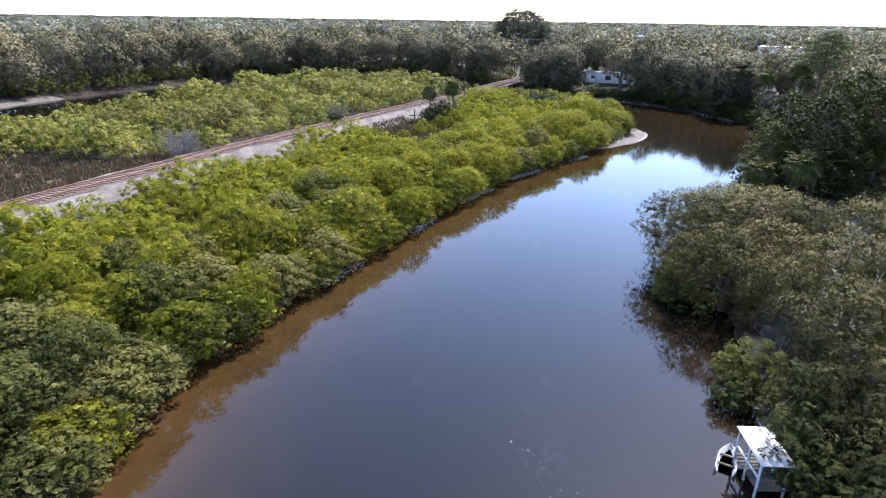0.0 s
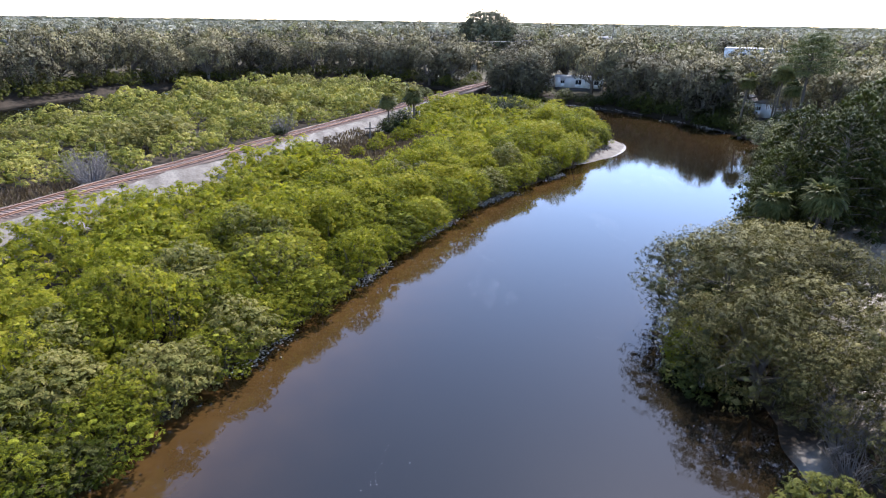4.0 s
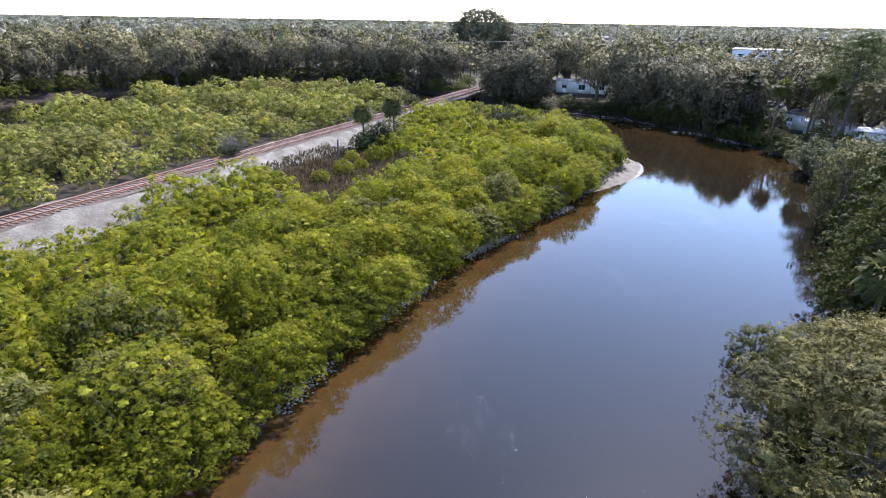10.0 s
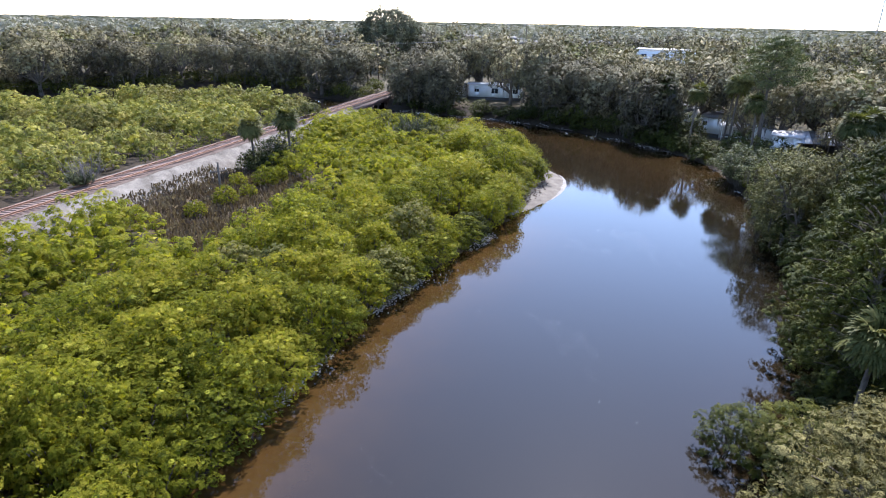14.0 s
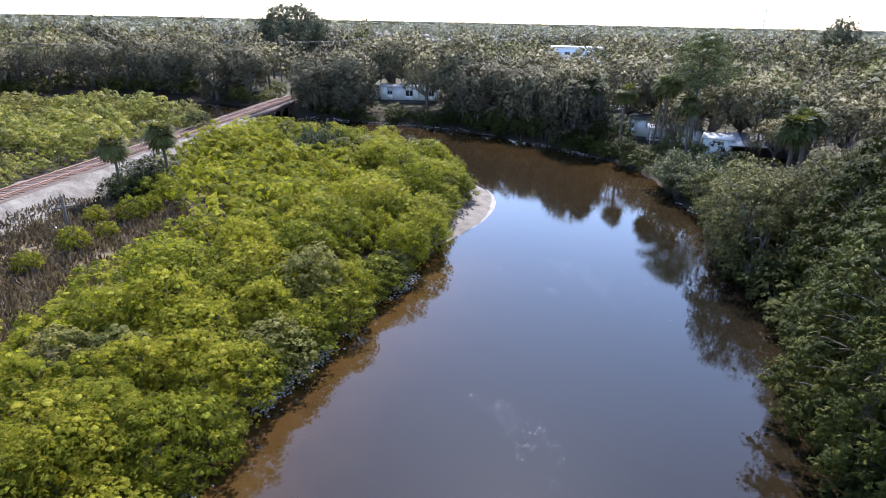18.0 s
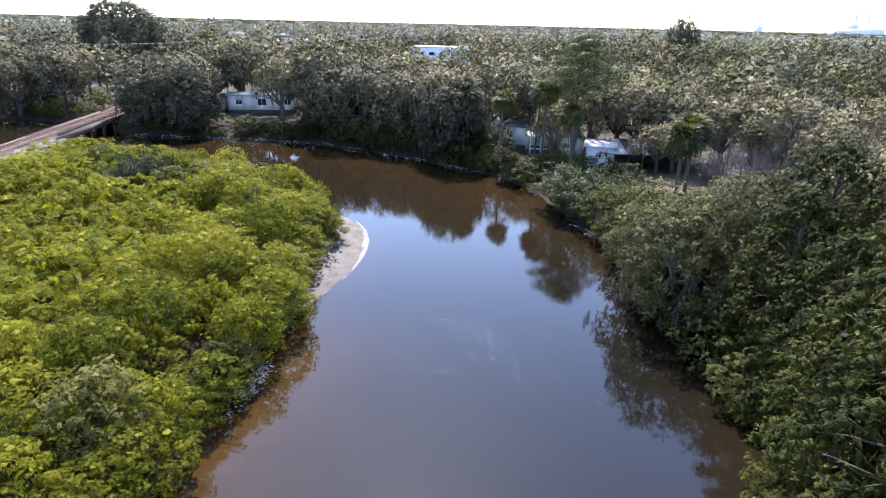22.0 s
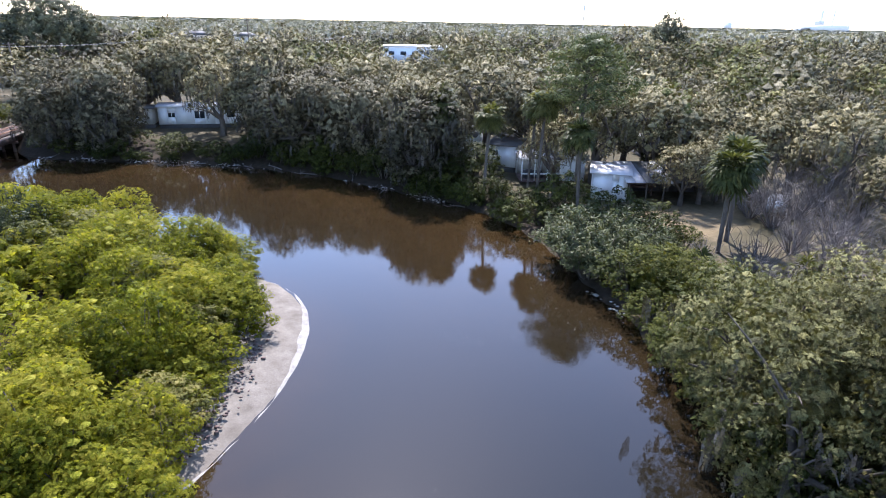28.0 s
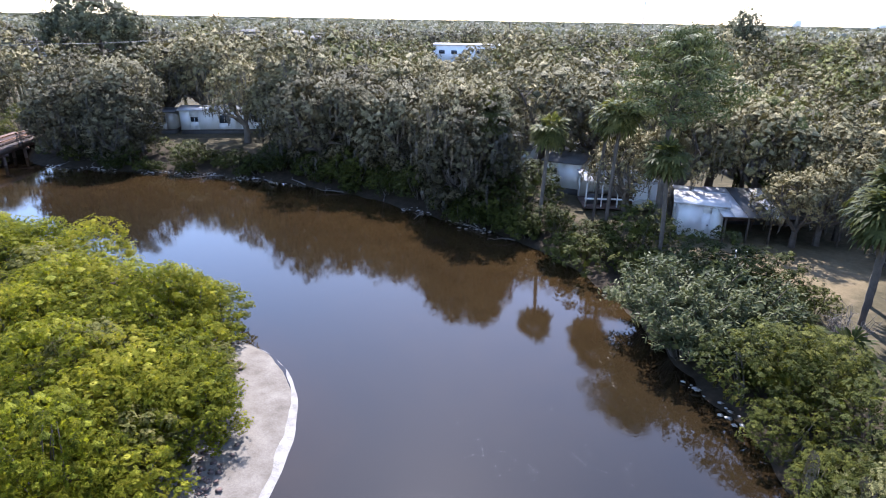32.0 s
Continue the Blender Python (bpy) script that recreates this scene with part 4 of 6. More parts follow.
for k, x, y, s in ((0, 32.6, 58.6, 0.92), (1, 36.0, 61.4, 0.88), (0, 36.4, 57.8, 1.0), (1, 39.4, 63.8, 0.85), (0, 40.4, 60.8, 1.05), (1, 42.6, 67.0, 0.9), (0, 32.6, 54.0, 0.9), (1, 45.4, 67.0, 1.05), (0, 44.6, 62.4, 1.0), (1, 38.6, 55, 1.1), (1, 29.8, 56.0, 0.8)):
    plant(CEDAR[k], x, y, s * 1.1, sz=s * 1.2)
for k, x, y, s in ((1, 43.4, 73.0, 0.74), (0, 46.0, 75.8, 0.74), (1, 47.2, 70.6, 0.85), (0, 51.0, 73.6, 0.7), (1, 48.4, 65.6, 0.85)):
    plant(NEAR_OAK[k], x, y, s)
for k, x, y, s in ((2, 56, 69, 0.66), (1, 62, 71.5, 0.6), (0, 53, 65, 0.85), (1, 75, 79, 0.66), (0, 72.4, 114.4, 0.95), (1, 74.0, 108.6, 0.95), (2, 71.4, 120.4, 0.95), (0, 78.6, 103.0, 0.9), (1, 58.8, 115.6, 0.9), (2, 61, 66, 0.85), (0, 46, 59, 0.8), (1, 54, 57, 0.85), (2, 69, 70, 0.8), (1, 79, 85.5, 0.8), (2, 81, 92.5, 0.7), (0, 75.6, 93.4, 0.62), (1, 73.2, 93.6, 0.5), (2, 78.6, 96.2, 0.7), (0, 71.4, 94.4, 0.52), (1, 71, 104, 0.8), (2, 76.5, 100.5, 0.8), (0, 82, 99, 0.85), (1, 66.5, 105.2, 0.62), (0, 79, 106, 0.9), (2, 74, 114.5, 0.85), (1, 85, 91, 0.85)):
    plant(OAK[k], x, y, s)
rb = np.array(RIGHT_BANK[:12])
run = np.concatenate([[0], np.cumsum(np.hypot(*np.diff(rb, axis=0).T))])
for d in np.arange(2, run[-1], 2.3):
    x, y = np.interp(d, run, rb[:, 0]), np.interp(d, run, rb[:, 1])
    tx, ty = np.interp(d + 0.5, run, rb[:, 0]) - x, np.interp(d + 0.5, run, rb[:, 1]) - y
    ln, back = math.hypot(tx, ty) + 1e-6, rng.uniform(0.8, 1.6)
    if y > 83:
        continue
    plant(SHRUB[int(rng.integers(2))] if rng.random() < 0.7 else PEPPER[0], x - ty / ln * back, y + tx / ln * back, rng.uniform(0.55, 0.95))
    out = rng.uniform(-0.3, 0.3)
    if y < 72:
        plant(SHRUB[int(rng.integers(2))], x - ty / ln * out, y + tx / ln * out, rng.uniform(0.5, 0.8), z=0.0)
for k, x, y, s in ((0, 2.8, 106.3, 0.92), (0, 6.8, 108.6, 1.0), (2, 60.6, 97.3, 1.0), (2, 59.6, 107.6, 1.05), (1, 62.5, 103.6, 0.95),
                   (1, 63.8, 106.0, 0.9), (2, 59.0, 112.5, 1.1), (0, 29.7, 51.8, 0.95), (0, 27.6, 53.8, 0.85), (1, 60.5, 115.5, 0.9)):
    plant(PALM[k], x, y, s)
for x, y, s in ((57.8, 87.0, 0.9), (52.6, 80.6, 0.9), (60.2, 89.0, 0.8), (57.2, 84.6, 1.0), (62.4, 80.4, 0.9), (54.6, 86.6, 0.8), (22.0, 114.6, 1.2), (23.4, 113.2, 1.0), (4.6, 106.2, 0.9), (5.6, 107.2, 1.0), (30.4, 49.6, 0.9)):
    plant(PALMETTO, x, y, s)
for x, y, s in ((3.2, 105.4, 0.6), (4.6, 107.0, 0.65), (-11.9, 96.8, 0.5)):
    plant(SILVER, x, y, s)
plant(SILVER, 23.6, 115.4, 1.05, sz=1.5)
plant(SILVER, 22.0, 114.0, 0.8, sz=1.45)
plant(PALM[0], 65.7, 87.1, 1.3, sz=1.2)
plant(PALM[0], 63.0, 86.3, 1.15, sz=1.15)
plant(PINE, 64.6, 100.6, 1.0)
for x, y, s in ((54.8, 92.9, 1.15), (53.5, 90.2, 1.15), (55.8, 91.4, 1.3), (56.6, 89.2, 1.15), (54.0, 88.2, 1.0), (57.4, 92.4, 1.1)):
    plant(SILVER, x, y, s)
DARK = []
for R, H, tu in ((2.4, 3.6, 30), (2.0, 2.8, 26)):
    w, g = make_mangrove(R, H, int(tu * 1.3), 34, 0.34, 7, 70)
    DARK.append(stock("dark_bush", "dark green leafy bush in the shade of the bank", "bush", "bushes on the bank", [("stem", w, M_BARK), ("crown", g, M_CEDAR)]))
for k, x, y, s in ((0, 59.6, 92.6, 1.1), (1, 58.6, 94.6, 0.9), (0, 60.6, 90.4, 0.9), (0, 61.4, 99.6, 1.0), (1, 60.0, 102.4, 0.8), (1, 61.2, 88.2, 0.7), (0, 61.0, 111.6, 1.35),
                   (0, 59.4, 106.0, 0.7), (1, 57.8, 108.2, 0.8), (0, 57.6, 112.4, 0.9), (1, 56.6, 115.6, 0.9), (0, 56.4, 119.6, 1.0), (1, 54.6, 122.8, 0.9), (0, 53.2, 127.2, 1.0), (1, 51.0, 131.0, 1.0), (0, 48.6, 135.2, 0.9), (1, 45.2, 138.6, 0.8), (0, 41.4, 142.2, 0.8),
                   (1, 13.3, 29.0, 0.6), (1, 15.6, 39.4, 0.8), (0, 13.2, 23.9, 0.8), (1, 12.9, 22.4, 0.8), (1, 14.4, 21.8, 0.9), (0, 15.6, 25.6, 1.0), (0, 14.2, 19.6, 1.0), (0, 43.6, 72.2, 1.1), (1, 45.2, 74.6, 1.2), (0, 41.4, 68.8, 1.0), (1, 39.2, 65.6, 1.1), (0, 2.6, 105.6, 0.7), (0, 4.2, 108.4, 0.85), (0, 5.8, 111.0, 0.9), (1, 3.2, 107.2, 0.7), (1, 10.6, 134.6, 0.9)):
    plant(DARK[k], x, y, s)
for x, y, s in ((58, 80, 1.1), (61, 83, 1.2), (64, 80, 1.3), (62, 77, 1.1), (59.5, 85.6, 0.8), (67, 83, 1.2), (66, 79, 1.4), (70, 84, 1.2), (72, 86.5, 1.6), (76, 86.4, 1.7), (79, 83, 1.6), (74, 82.6, 1.5), (82, 87, 1.8), (69.6, 81, 1.4), (85, 84, 1.8), (78, 89.6, 1.5), (88, 89, 1.9), (92, 93, 2.0), (73, 88.8, 1.2), (-27.4, 77.0, 1.5), (-28.2, 78.8, 1.4), (-26.4, 75.2, 1.2), (-11.6, 97.2, 1.2), (21.0, 115.0, 1.4), (23.0, 115.6, 1.3),
                (20.0, 38.4, 1.0), (18.6, 34.8, 0.9), (18.0, 34.0, 0.75), (17.0, 32.2, 0.8), (19.2, 32.6, 0.8)):
    plant(BARE, x, y, s)

# oaks of the far bank, round the homes
HOMES = [(46, 149.5), (44.5, 146), (48, 147), (42.5, 151), (63, 108), (61.5, 104.5), (62, 112.5), (47, 154), (41, 156), (52, 151.5), (70, 98), (73, 95), (67, 107), (70, 110), (66, 113), (69, 117), (89, 108)]
VISTA = [(41.5, 138), (50, 132.5), (55, 147), (47, 157), (38, 160)]
YARD = [(59, 84), (75, 82), (80, 92), (73, 99), (62, 100), (57, 92)]


def oak_ok(x, y):
    s = shore(x, y)
    ok = ~inside(x, y, ISLAND) & (s > np.where(x < -48, 2.5, 1.5)) & (np.abs(rail_side(x, y)) > 6.5) & (y > 84)
    for hx, hy in HOMES:
        ok &= np.hypot(x - hx, y - hy) > 4.4
    ok &= ~inside(x, y, VISTA) & ~inside(x, y, YARD) & ~((x < 69) & (y < 103.5))
    ok &= ((x > 30) & (s < 19)) | ((x <= 30) & (s < 12) & (y > 96))
    return ok


for x, y in spots(-90, 120, 84, 235, 6.0, oak_ok):
    s = float(shore(x, y))
    pool = BANK_OAK if (s < 8 and rng.random() < 0.75 and not (60 < x < 68 and y < 118)) else OAK
    plant(pool[int(rng.integers(len(pool)))], x, y, rng.uniform(0.68, 1.08))
for x, y in spots(20, 70, 96, 165, 2.1, lambda x, y: ~inside(x, y, ISLAND) & (shore(x, y) > 0.0) & (shore(x, y) < 4) & (np.abs(rail_side(x, y)) > 4.5) & (rough_of(x * 4, y * 4) > 0.35)):
    plant(SHRUB[int(rng.integers(2))], x, y, rng.uniform(0.5, 0.9))
for k, (x, y, s, z) in enumerate(((31.2, 153.8, 0.85, 0.8), (36.2, 148.6, 0.8, 0.75), (52.2, 135.4, 0.85, 0.85), (55.0, 129.8, 0.9, 0.9), (56.8, 124.6, 0.85, 0.95), (58.6, 119.6, 0.8, 0.9),
                                  (60.2, 127.4, 0.95, 0.95), (56.6, 135.6, 0.95, 0.9), (62.4, 122.4, 0.8, 0.95), (50.6, 139.0, 0.66, 0.8), (33.0, 158.6, 0.9, 0.95))):
    plant(BANK_OAK[k % 2], x, y, s, sz=z)
fb = np.array(FAR_BANK[1:])
run = np.concatenate([[0], np.cumsum(np.hypot(*np.diff(fb, axis=0).T))])
for d in np.arange(1, run[-1], 1.6):
    x, y = np.interp(d, run, fb[:, 0]), np.interp(d, run, fb[:, 1])
    tx, ty = np.interp(d + 0.5, run, fb[:, 0]) - x, np.interp(d + 0.5, run, fb[:, 1]) - y
    ln, out = math.hypot(tx, ty) + 1e-6, rng.uniform(0.0, 0.9)
    if rng.random() < 0.2:
        plant(SHRUB[int(rng.integers(2))], x - ty / ln * out, y + tx / ln * out, rng.uniform(0.45, 0.85), z=0.05)


def stand(bits, H):
    g = take(bits[1:2])
    g.tube([(0, 0, -0.5), (0.1, 0.1, H * 0.5)], [0.3, 0.2], 5, False)
    return g


for k, x, y, s in ((0, 32.0, 152.4, 0.85), (1, 35.6, 150.0, 0.8), (0, 31.4, 158.4, 0.9), (1, 35, 163, 0.95), (1, 16, 177, 0.9), (0, 22, 181, 1.0), (1, 9, 186, 0.95)):
    plant(BANK_OAK[k], x, y, s)
plant(BANK_OAK[1], 57.6, 113.4, 0.9)
plant(BANK_OAK[0], 60.6, 118.0, 0.85)
for k, x, y, s in ((2, 51.8, 156.2, 1.0), (1, 47.6, 159.8, 1.0), (0, 43.4, 162.4, 1.0)):
    plant(OAK[k], x, y, s)
plant(OAK[1], 48.6, 146.0, 0.82)
plant(OAK[2], 52.6, 141.6, 0.75)
plant(BANK_OAK[1], 35.0, 147.0, 0.66)
plant(OAK[0], 37.4, 157.5, 0.85)
for x, y, s in ((24.4, 167.0, 0.9), (26.8, 170.0, 1.0), (33.2, 167.5, 0.9), (30.8, 164.6, 0.7), (20, 172, 1.0)):
    plant(PEPPER[0], x, y, s)
WOOD = [stand(make_oak(R, H, tu * 2, 9, 1.0, 0, 0, 0.42, 8, 0.5, 0.6, 2.4, 0.48), H) for R, H, tu in ((4.6, 9.8, 13), (3.7, 11.6, 12), (5.2, 9.0, 14), (3.0, 8.4, 9))]
FINE = [stand(make_oak(R, H, tu * 2, 20, 0.62, 0, 0, 0.42, 10, 0.5, 0.6, 2.4, 0.48), H) for R, H, tu in ((4.6, 9.8, 14), (3.7, 11.6, 13), (5.2, 9.0, 15), (3.2, 8.4, 10))]
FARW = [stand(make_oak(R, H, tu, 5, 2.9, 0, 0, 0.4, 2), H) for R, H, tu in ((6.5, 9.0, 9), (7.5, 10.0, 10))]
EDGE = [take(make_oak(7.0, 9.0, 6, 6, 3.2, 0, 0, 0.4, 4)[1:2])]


ESTATE = []
for k in range(26):
    a = radians(-32 + 62 * (k + rng.uniform(0, 0.8)) / 26)
    d = rng.uniform(300, 470)
    ESTATE.append((d * math.sin(a), 20 + d * math.cos(a)))


def open_lot(x, y):
    """Places clear of the distant houses and the lots before them."""
    ok = np.ones(np.shape(x), dtype=bool)
    for hx, hy in ESTATE:
        u = math.hypot(hx - 20, hy - 40)
        dx, dy = (hx - 20) / u, (hy - 40) / u
        f, s = (x - hx) * dx + (y - hy) * dy, np.abs((x - hx) * dy - (y - hy) * dx)
        ok &= ~((s < 13) & (f < 12) & (f > -62))
    return ok


def wedge(x, y, d0, d1):
    d, a = np.hypot(x - 20, y - 70), np.degrees(np.arctan2(x - 20, y - 70))
    return (d >= d0) & (d < d1) & (a > -50) & (a < 84)


def wood_ok(x, y):
    s = shore(x, y)
    ok = ~inside(x, y, ISLAND) & ~oak_ok(x, y) & (s > 6) & (np.abs(rail_side(x, y)) > 8) & wedge(x, y, 0, 290)
    ok &= ~inside(x, y, [(40, 40), (70, 60), (84, 84), (84, 100), (60, 101), (52, 80)]) & (np.hypot(x - 155, y - 249) > 22) & (dist_line(x, y, [(108, 186), (150, 252)]) > 11)
    for hx, hy in HOMES:
        ok &= np.hypot(x - hx, y - hy) > 5.5
    return ok & ((np.hypot(x - 20, y - 70) < 190) | open_lot(x, y))


def under_ok(x, y):
    s = shore(x, y)
    ok = ~inside(x, y, ISLAND) & (s > np.where(x < -48, 5.0, 0.2)) & (s < 12) & (np.abs(rail_side(x, y)) > 5.5) & (y > 100) & ~inside(x, y, YARD) & ~((x > 60) & (y < 118))
    for hx, hy in HOMES:
        ok &= np.hypot(x - hx, y - hy) > 3.6
    return ok & (rough_of(x * 3, y * 3) > -0.5) & ~(inside(x, y, VISTA) & (s > 3))


# Undergrowth in the dark cedar leaf paints in the shade beneath the oaks.
thicket("bank_undergrowth", "leafy undergrowth darkened for the shade beneath the bank oaks", spots(-95, 70, 100, 215, 3.1, under_ok), LOW, M_CEDAR, 0.4, 0.85)
PLACES = spots(-220, 330, 40, 370, 8.3, wood_ok)
NIGH = np.hypot(PLACES[:, 0] - 40, PLACES[:, 1] - 90) < 105
SORT = rng.random(len(PLACES))
for name, lo, hi, mat, tone in (("oak_woods", 0.0, 0.5, M_WOODS, "olive-grey"), ("mossy_woods", 0.5, 0.78, M_GREYWOODS, "dark grey mossy"), ("green_woods", 0.78, 1.0, M_GREENWOODS, "dull green")):
    pick = (SORT >= lo) & (SORT < hi)
    thicket(name, tone + " oak crowns of the woods behind the far bank", PLACES[pick & ~NIGH], WOOD, mat, 0.6, 1.15)
    thicket(name, tone + " oak crowns close behind the homes", PLACES[pick & NIGH], FINE, mat, 0.6, 1.15)
thicket("creek_thicket", "bright green bushes along the creek's far shore", spots(-110, 20, 96, 200, 2.8, lambda x, y: ~inside(x, y, ISLAND) & (shore(x, y) > 1.8) & (shore(x, y) < 6.5) & (x < 12) & (rail_side(x, y) < -6)), LOW, M_PEPPER, 0.6, 1.0)
thicket("south_woods", "grey-green oak woods on the near bank", spots(30, 110, -40, 64, 8.5, lambda x, y: (shore(x, y) > 14) & (x + 0.2 * y > 36) & ~((x > 40) & (y > 50))), WOOD, M_WOODS, 0.6, 1.0)
thicket("far_woods", "distant flat grey-green woods with haze in their leaf colour", spots(-700, 950, 60, 980, 21, lambda x, y: wedge(x, y, 290, 900) & open_lot(x, y)), FARW, M_HAZEDWOODS, 0.7, 1.15, 0.8)
thicket("horizon_woods", "low distant woods along the horizon with haze in their leaf colour", spots(-2800, 3700, 250, 3700, 96, lambda x, y: wedge(x, y, 900, 3600)), EDGE, M_HAZEDWOODS, 0.75, 1.12, 0.6, 8.0)
M_DARKWOOD = leaf_mat("dark_tree_leaf", [(0.25, (0.03, 0.033, 0.02)), (0.55, (0.07, 0.073, 0.043)), (0.9, (0.15, 0.148, 0.09))], 0.15, 0.7, 5.0, 0.48, 0.3)
BIG = make_oak(9.8, 17.6, 170, 60, 0.8, 0, 0, 0.42, 300, 0.5, 0.7)
bt = thing("big_tree", "very large dark tree rising over the woods", "tree", at=pose(42.2, 235.0, 1.5))
part("trunk", BIG[0], M_BARK, bt)
part("crown", BIG[1], M_DARKWOOD, bt)
FT = make_oak(5.6, 17.5, 60, 60, 0.9, 0, 0, 0.45, 300, 0.5, 0.7)
ft = thing("tall_tree", "tall dark tree standing above the woods", "tree", at=pose(209.0, 183.0, 1.5))
part("trunk", FT[0], M_BARK, ft)
part("crown", FT[1], M_DARKWOOD, ft)

# ---- railway ----


def along(d):
    seg = np.hypot(*np.diff(RAILS, axis=0).T)
    c = np.concatenate([[0], np.cumsum(seg)])
    return np.array([np.interp(d, c, RAILS[:, 0]), np.interp(d, c, RAILS[:, 1])]).T


seg = np.hypot(*np.diff(RAILS, axis=0).T)
C4 = float(np.cumsum(seg)[2])
dd = np.arange(60, 390, 1.5)
mid = along(dd)
tan = np.gradient(mid, axis=0)
tan /= np.linalg.norm(tan, axis=1)[:, None]
nor = np.stack([tan[:, 1], -tan[:, 0]], 1)
bed = Geo()
prof = [(-3.4, -1.05), (-1.75, -0.27), (1.75, -0.27), (3.0, -0.8), (5.0, -1.75)]
ring = np.concatenate([np.concatenate([mid + nor * o, np.full((len(mid), 1), RAIL_Z + h)], 1)[:, None] for o, h in prof], 1)
ring[:, :, 2] += rng.normal(size=ring.shape[:2]) * 0.04
ring[:, :, :2] += rng.normal(size=ring.shape[:2] + (2,)) * 0.1
k = len(prof)
i = (np.arange(len(mid) - 1)[:, None] * k + np.arange(k - 1)[None])
on_bridge = dist_line(mid[:-1, 0], mid[:-1, 1], [BRIDGE_A, BRIDGE_B]) < 1.0
i = i[~on_bridge].ravel()
bed.add(ring, np.stack([i, i + 1, i + k + 1, i + k], -1))
solid("ballast_bank", bed, M_GRAVEL, "pale grey gravel bank under the railway", "gravel", "structure")
crib = Geo()
crib.add(np.concatenate([np.concatenate([mid + nor * o + rng.normal(size=mid.shape) * 0.05, np.full((len(mid), 1), RAIL_Z - 0.205 - 0.05 * (abs(o) > 1.5))], 1)[:, None] for o in (-1.75, -1.4, 0.0, 1.4, 1.75)], 1),
         np.concatenate([np.stack([q, q + 1, q + 6, q + 5], -1) for q in [np.arange(len(mid) - 1)[~on_bridge] * 5 + c for c in range(4)]]))
solid("crib_ballast", crib, plain_mat("rusty_ballast", [(0.3, (0.04, 0.028, 0.021)), (0.7, (0.13, 0.096, 0.074))], 0.6, 0.95, 0, 0.8, 0.04, 9.0), "rust-brown crushed stone between the ties", "gravel", "structure")
track = thing("railway_track", "single rusty railway track on wooden ties", "railway")
for o in (-0.75, 0.75):
    g = Geo()
    p = np.concatenate([mid + nor * o, np.full((len(mid), 1), RAIL_Z)], 1)
    for a, h0, h1 in ((0.07, -0.16, -0.13), (0.02, -0.13, -0.04), (0.04, -0.04, 0.0)):
        q = np.concatenate([np.concatenate([p[:, :2] + nor * u, p[:, 2:] + h], 1)[:, None] for u, h in ((-a, h0), (a, h0), (a, h1), (-a, h1))], 1)
        ii = (np.arange(len(mid) - 1)[:, None] * 4 + np.arange(4)[None]).ravel()
        jj = (np.arange(len(mid) - 1)[:, None] * 4 + (np.arange(4)[None] + 1) % 4).ravel()
        g.add(q, np.stack([ii, jj, jj + 4, ii + 4], -1))
    part("rail", g, M_RAIL, track)
tie = Geo().box(-1.3, -0.125, -0.36, 1.3, 0.125, -0.165)
tie_me = tie.mesh("tie", M_TIE)
td = np.arange(C4 + 1, C4 + 1 + 260 * 0.53, 0.53)
tm = along(td)
for (x, y), (x2, y2) in zip(tm, along(td + 0.1)):
    ob = new("tie", tie_me)
    ob.parent = track
    ob.matrix_basis = pose(x, y, RAIL_Z, rz=math.degrees(math.atan2(y2 - y, x2 - x)) - 90 + rng.normal() * 0.8)

# timber bridge over the creek
bridge = thing("railway_bridge", "timber railway bridge with dark piles over the creek", "bridge")
ba, bb = np.array(BRIDGE_A), np.array(BRIDGE_B)
bl = float(np.hypot(*(bb - ba)))
bang = math.degrees(math.atan2(bb[1] - ba[1], bb[0] - ba[0]))
BM = pose(ba[0], ba[1], 0, rz=bang)


def bpart(name, boxes, mat, label=""):
    g = Geo()
    for q in boxes:
        g.box(*q, m=BM)
    return part(name, g, mat, bridge, label)


bpart("deck", [(-1.5, -2.3, RAIL_Z - 0.62, bl + 1.5, 2.3, RAIL_Z - 0.37)], M_POLE)
for side in (-2.35, 2.1):
    bpart("girder", [(-1.5, side, RAIL_Z - 0.95, bl + 1.5, side + 0.25, RAIL_Z - 0.3)], M_TIE)
for k in range(6):
    u = 0.6 + k * (bl - 1.2) / 5
    g = Geo()
    g.box(u - 0.18, -2.5, RAIL_Z - 1.2, u + 0.18, 2.5, RAIL_Z - 0.95, m=BM)
    cap = part("pile_cap", g, M_TIE, bridge)
    for v in (-2.0, -0.7, 0.7, 2.0):
        g = Geo()
        p = BM @ Vector((u, v, 0))
        g.tube([(p.x, p.y, -1.6), (p.x, p.y, RAIL_Z - 1.2)], [0.19, 0.17], 8)
        part("pile", g, M_TIE, cap)
for u in (-1.4, bl + 0.4):
    bpart("abutment", [(u, -2.6, -0.8, u + 1.0, 2.6, RAIL_Z - 0.62)], M_CONCRETE, "stained concrete abutment")

# sandbar at the point of the mangroves
outer = np.array([(24.6, 85.9), (26.2, 86.6), (28.8, 88.3), (31.2, 90.0), (33.4, 92.1), (35.1, 94.4), (36.2, 97.0), (36.6, 99.4), (36.4, 101.4), (35.6, 103.2)])
inner = np.array([(22.6, 87.2), (24.2, 89.0), (26.0, 91.0), (27.6, 93.0), (28.8, 94.8), (30.0, 97.0), (31.0, 99.0), (31.6, 101.0), (32.4, 103.4), (33.6, 105.2)])
g = Geo()
n, mrow = 150, 9
tq = np.linspace(0, 1, n)
to = np.linspace(0, 1, len(outer))
O_ = np.stack([np.interp(tq, to, outer[:, q]) for q in (0, 1)], 1)
I_ = np.stack([np.interp(tq, to, inner[:, q]) for q in (0, 1)], 1)
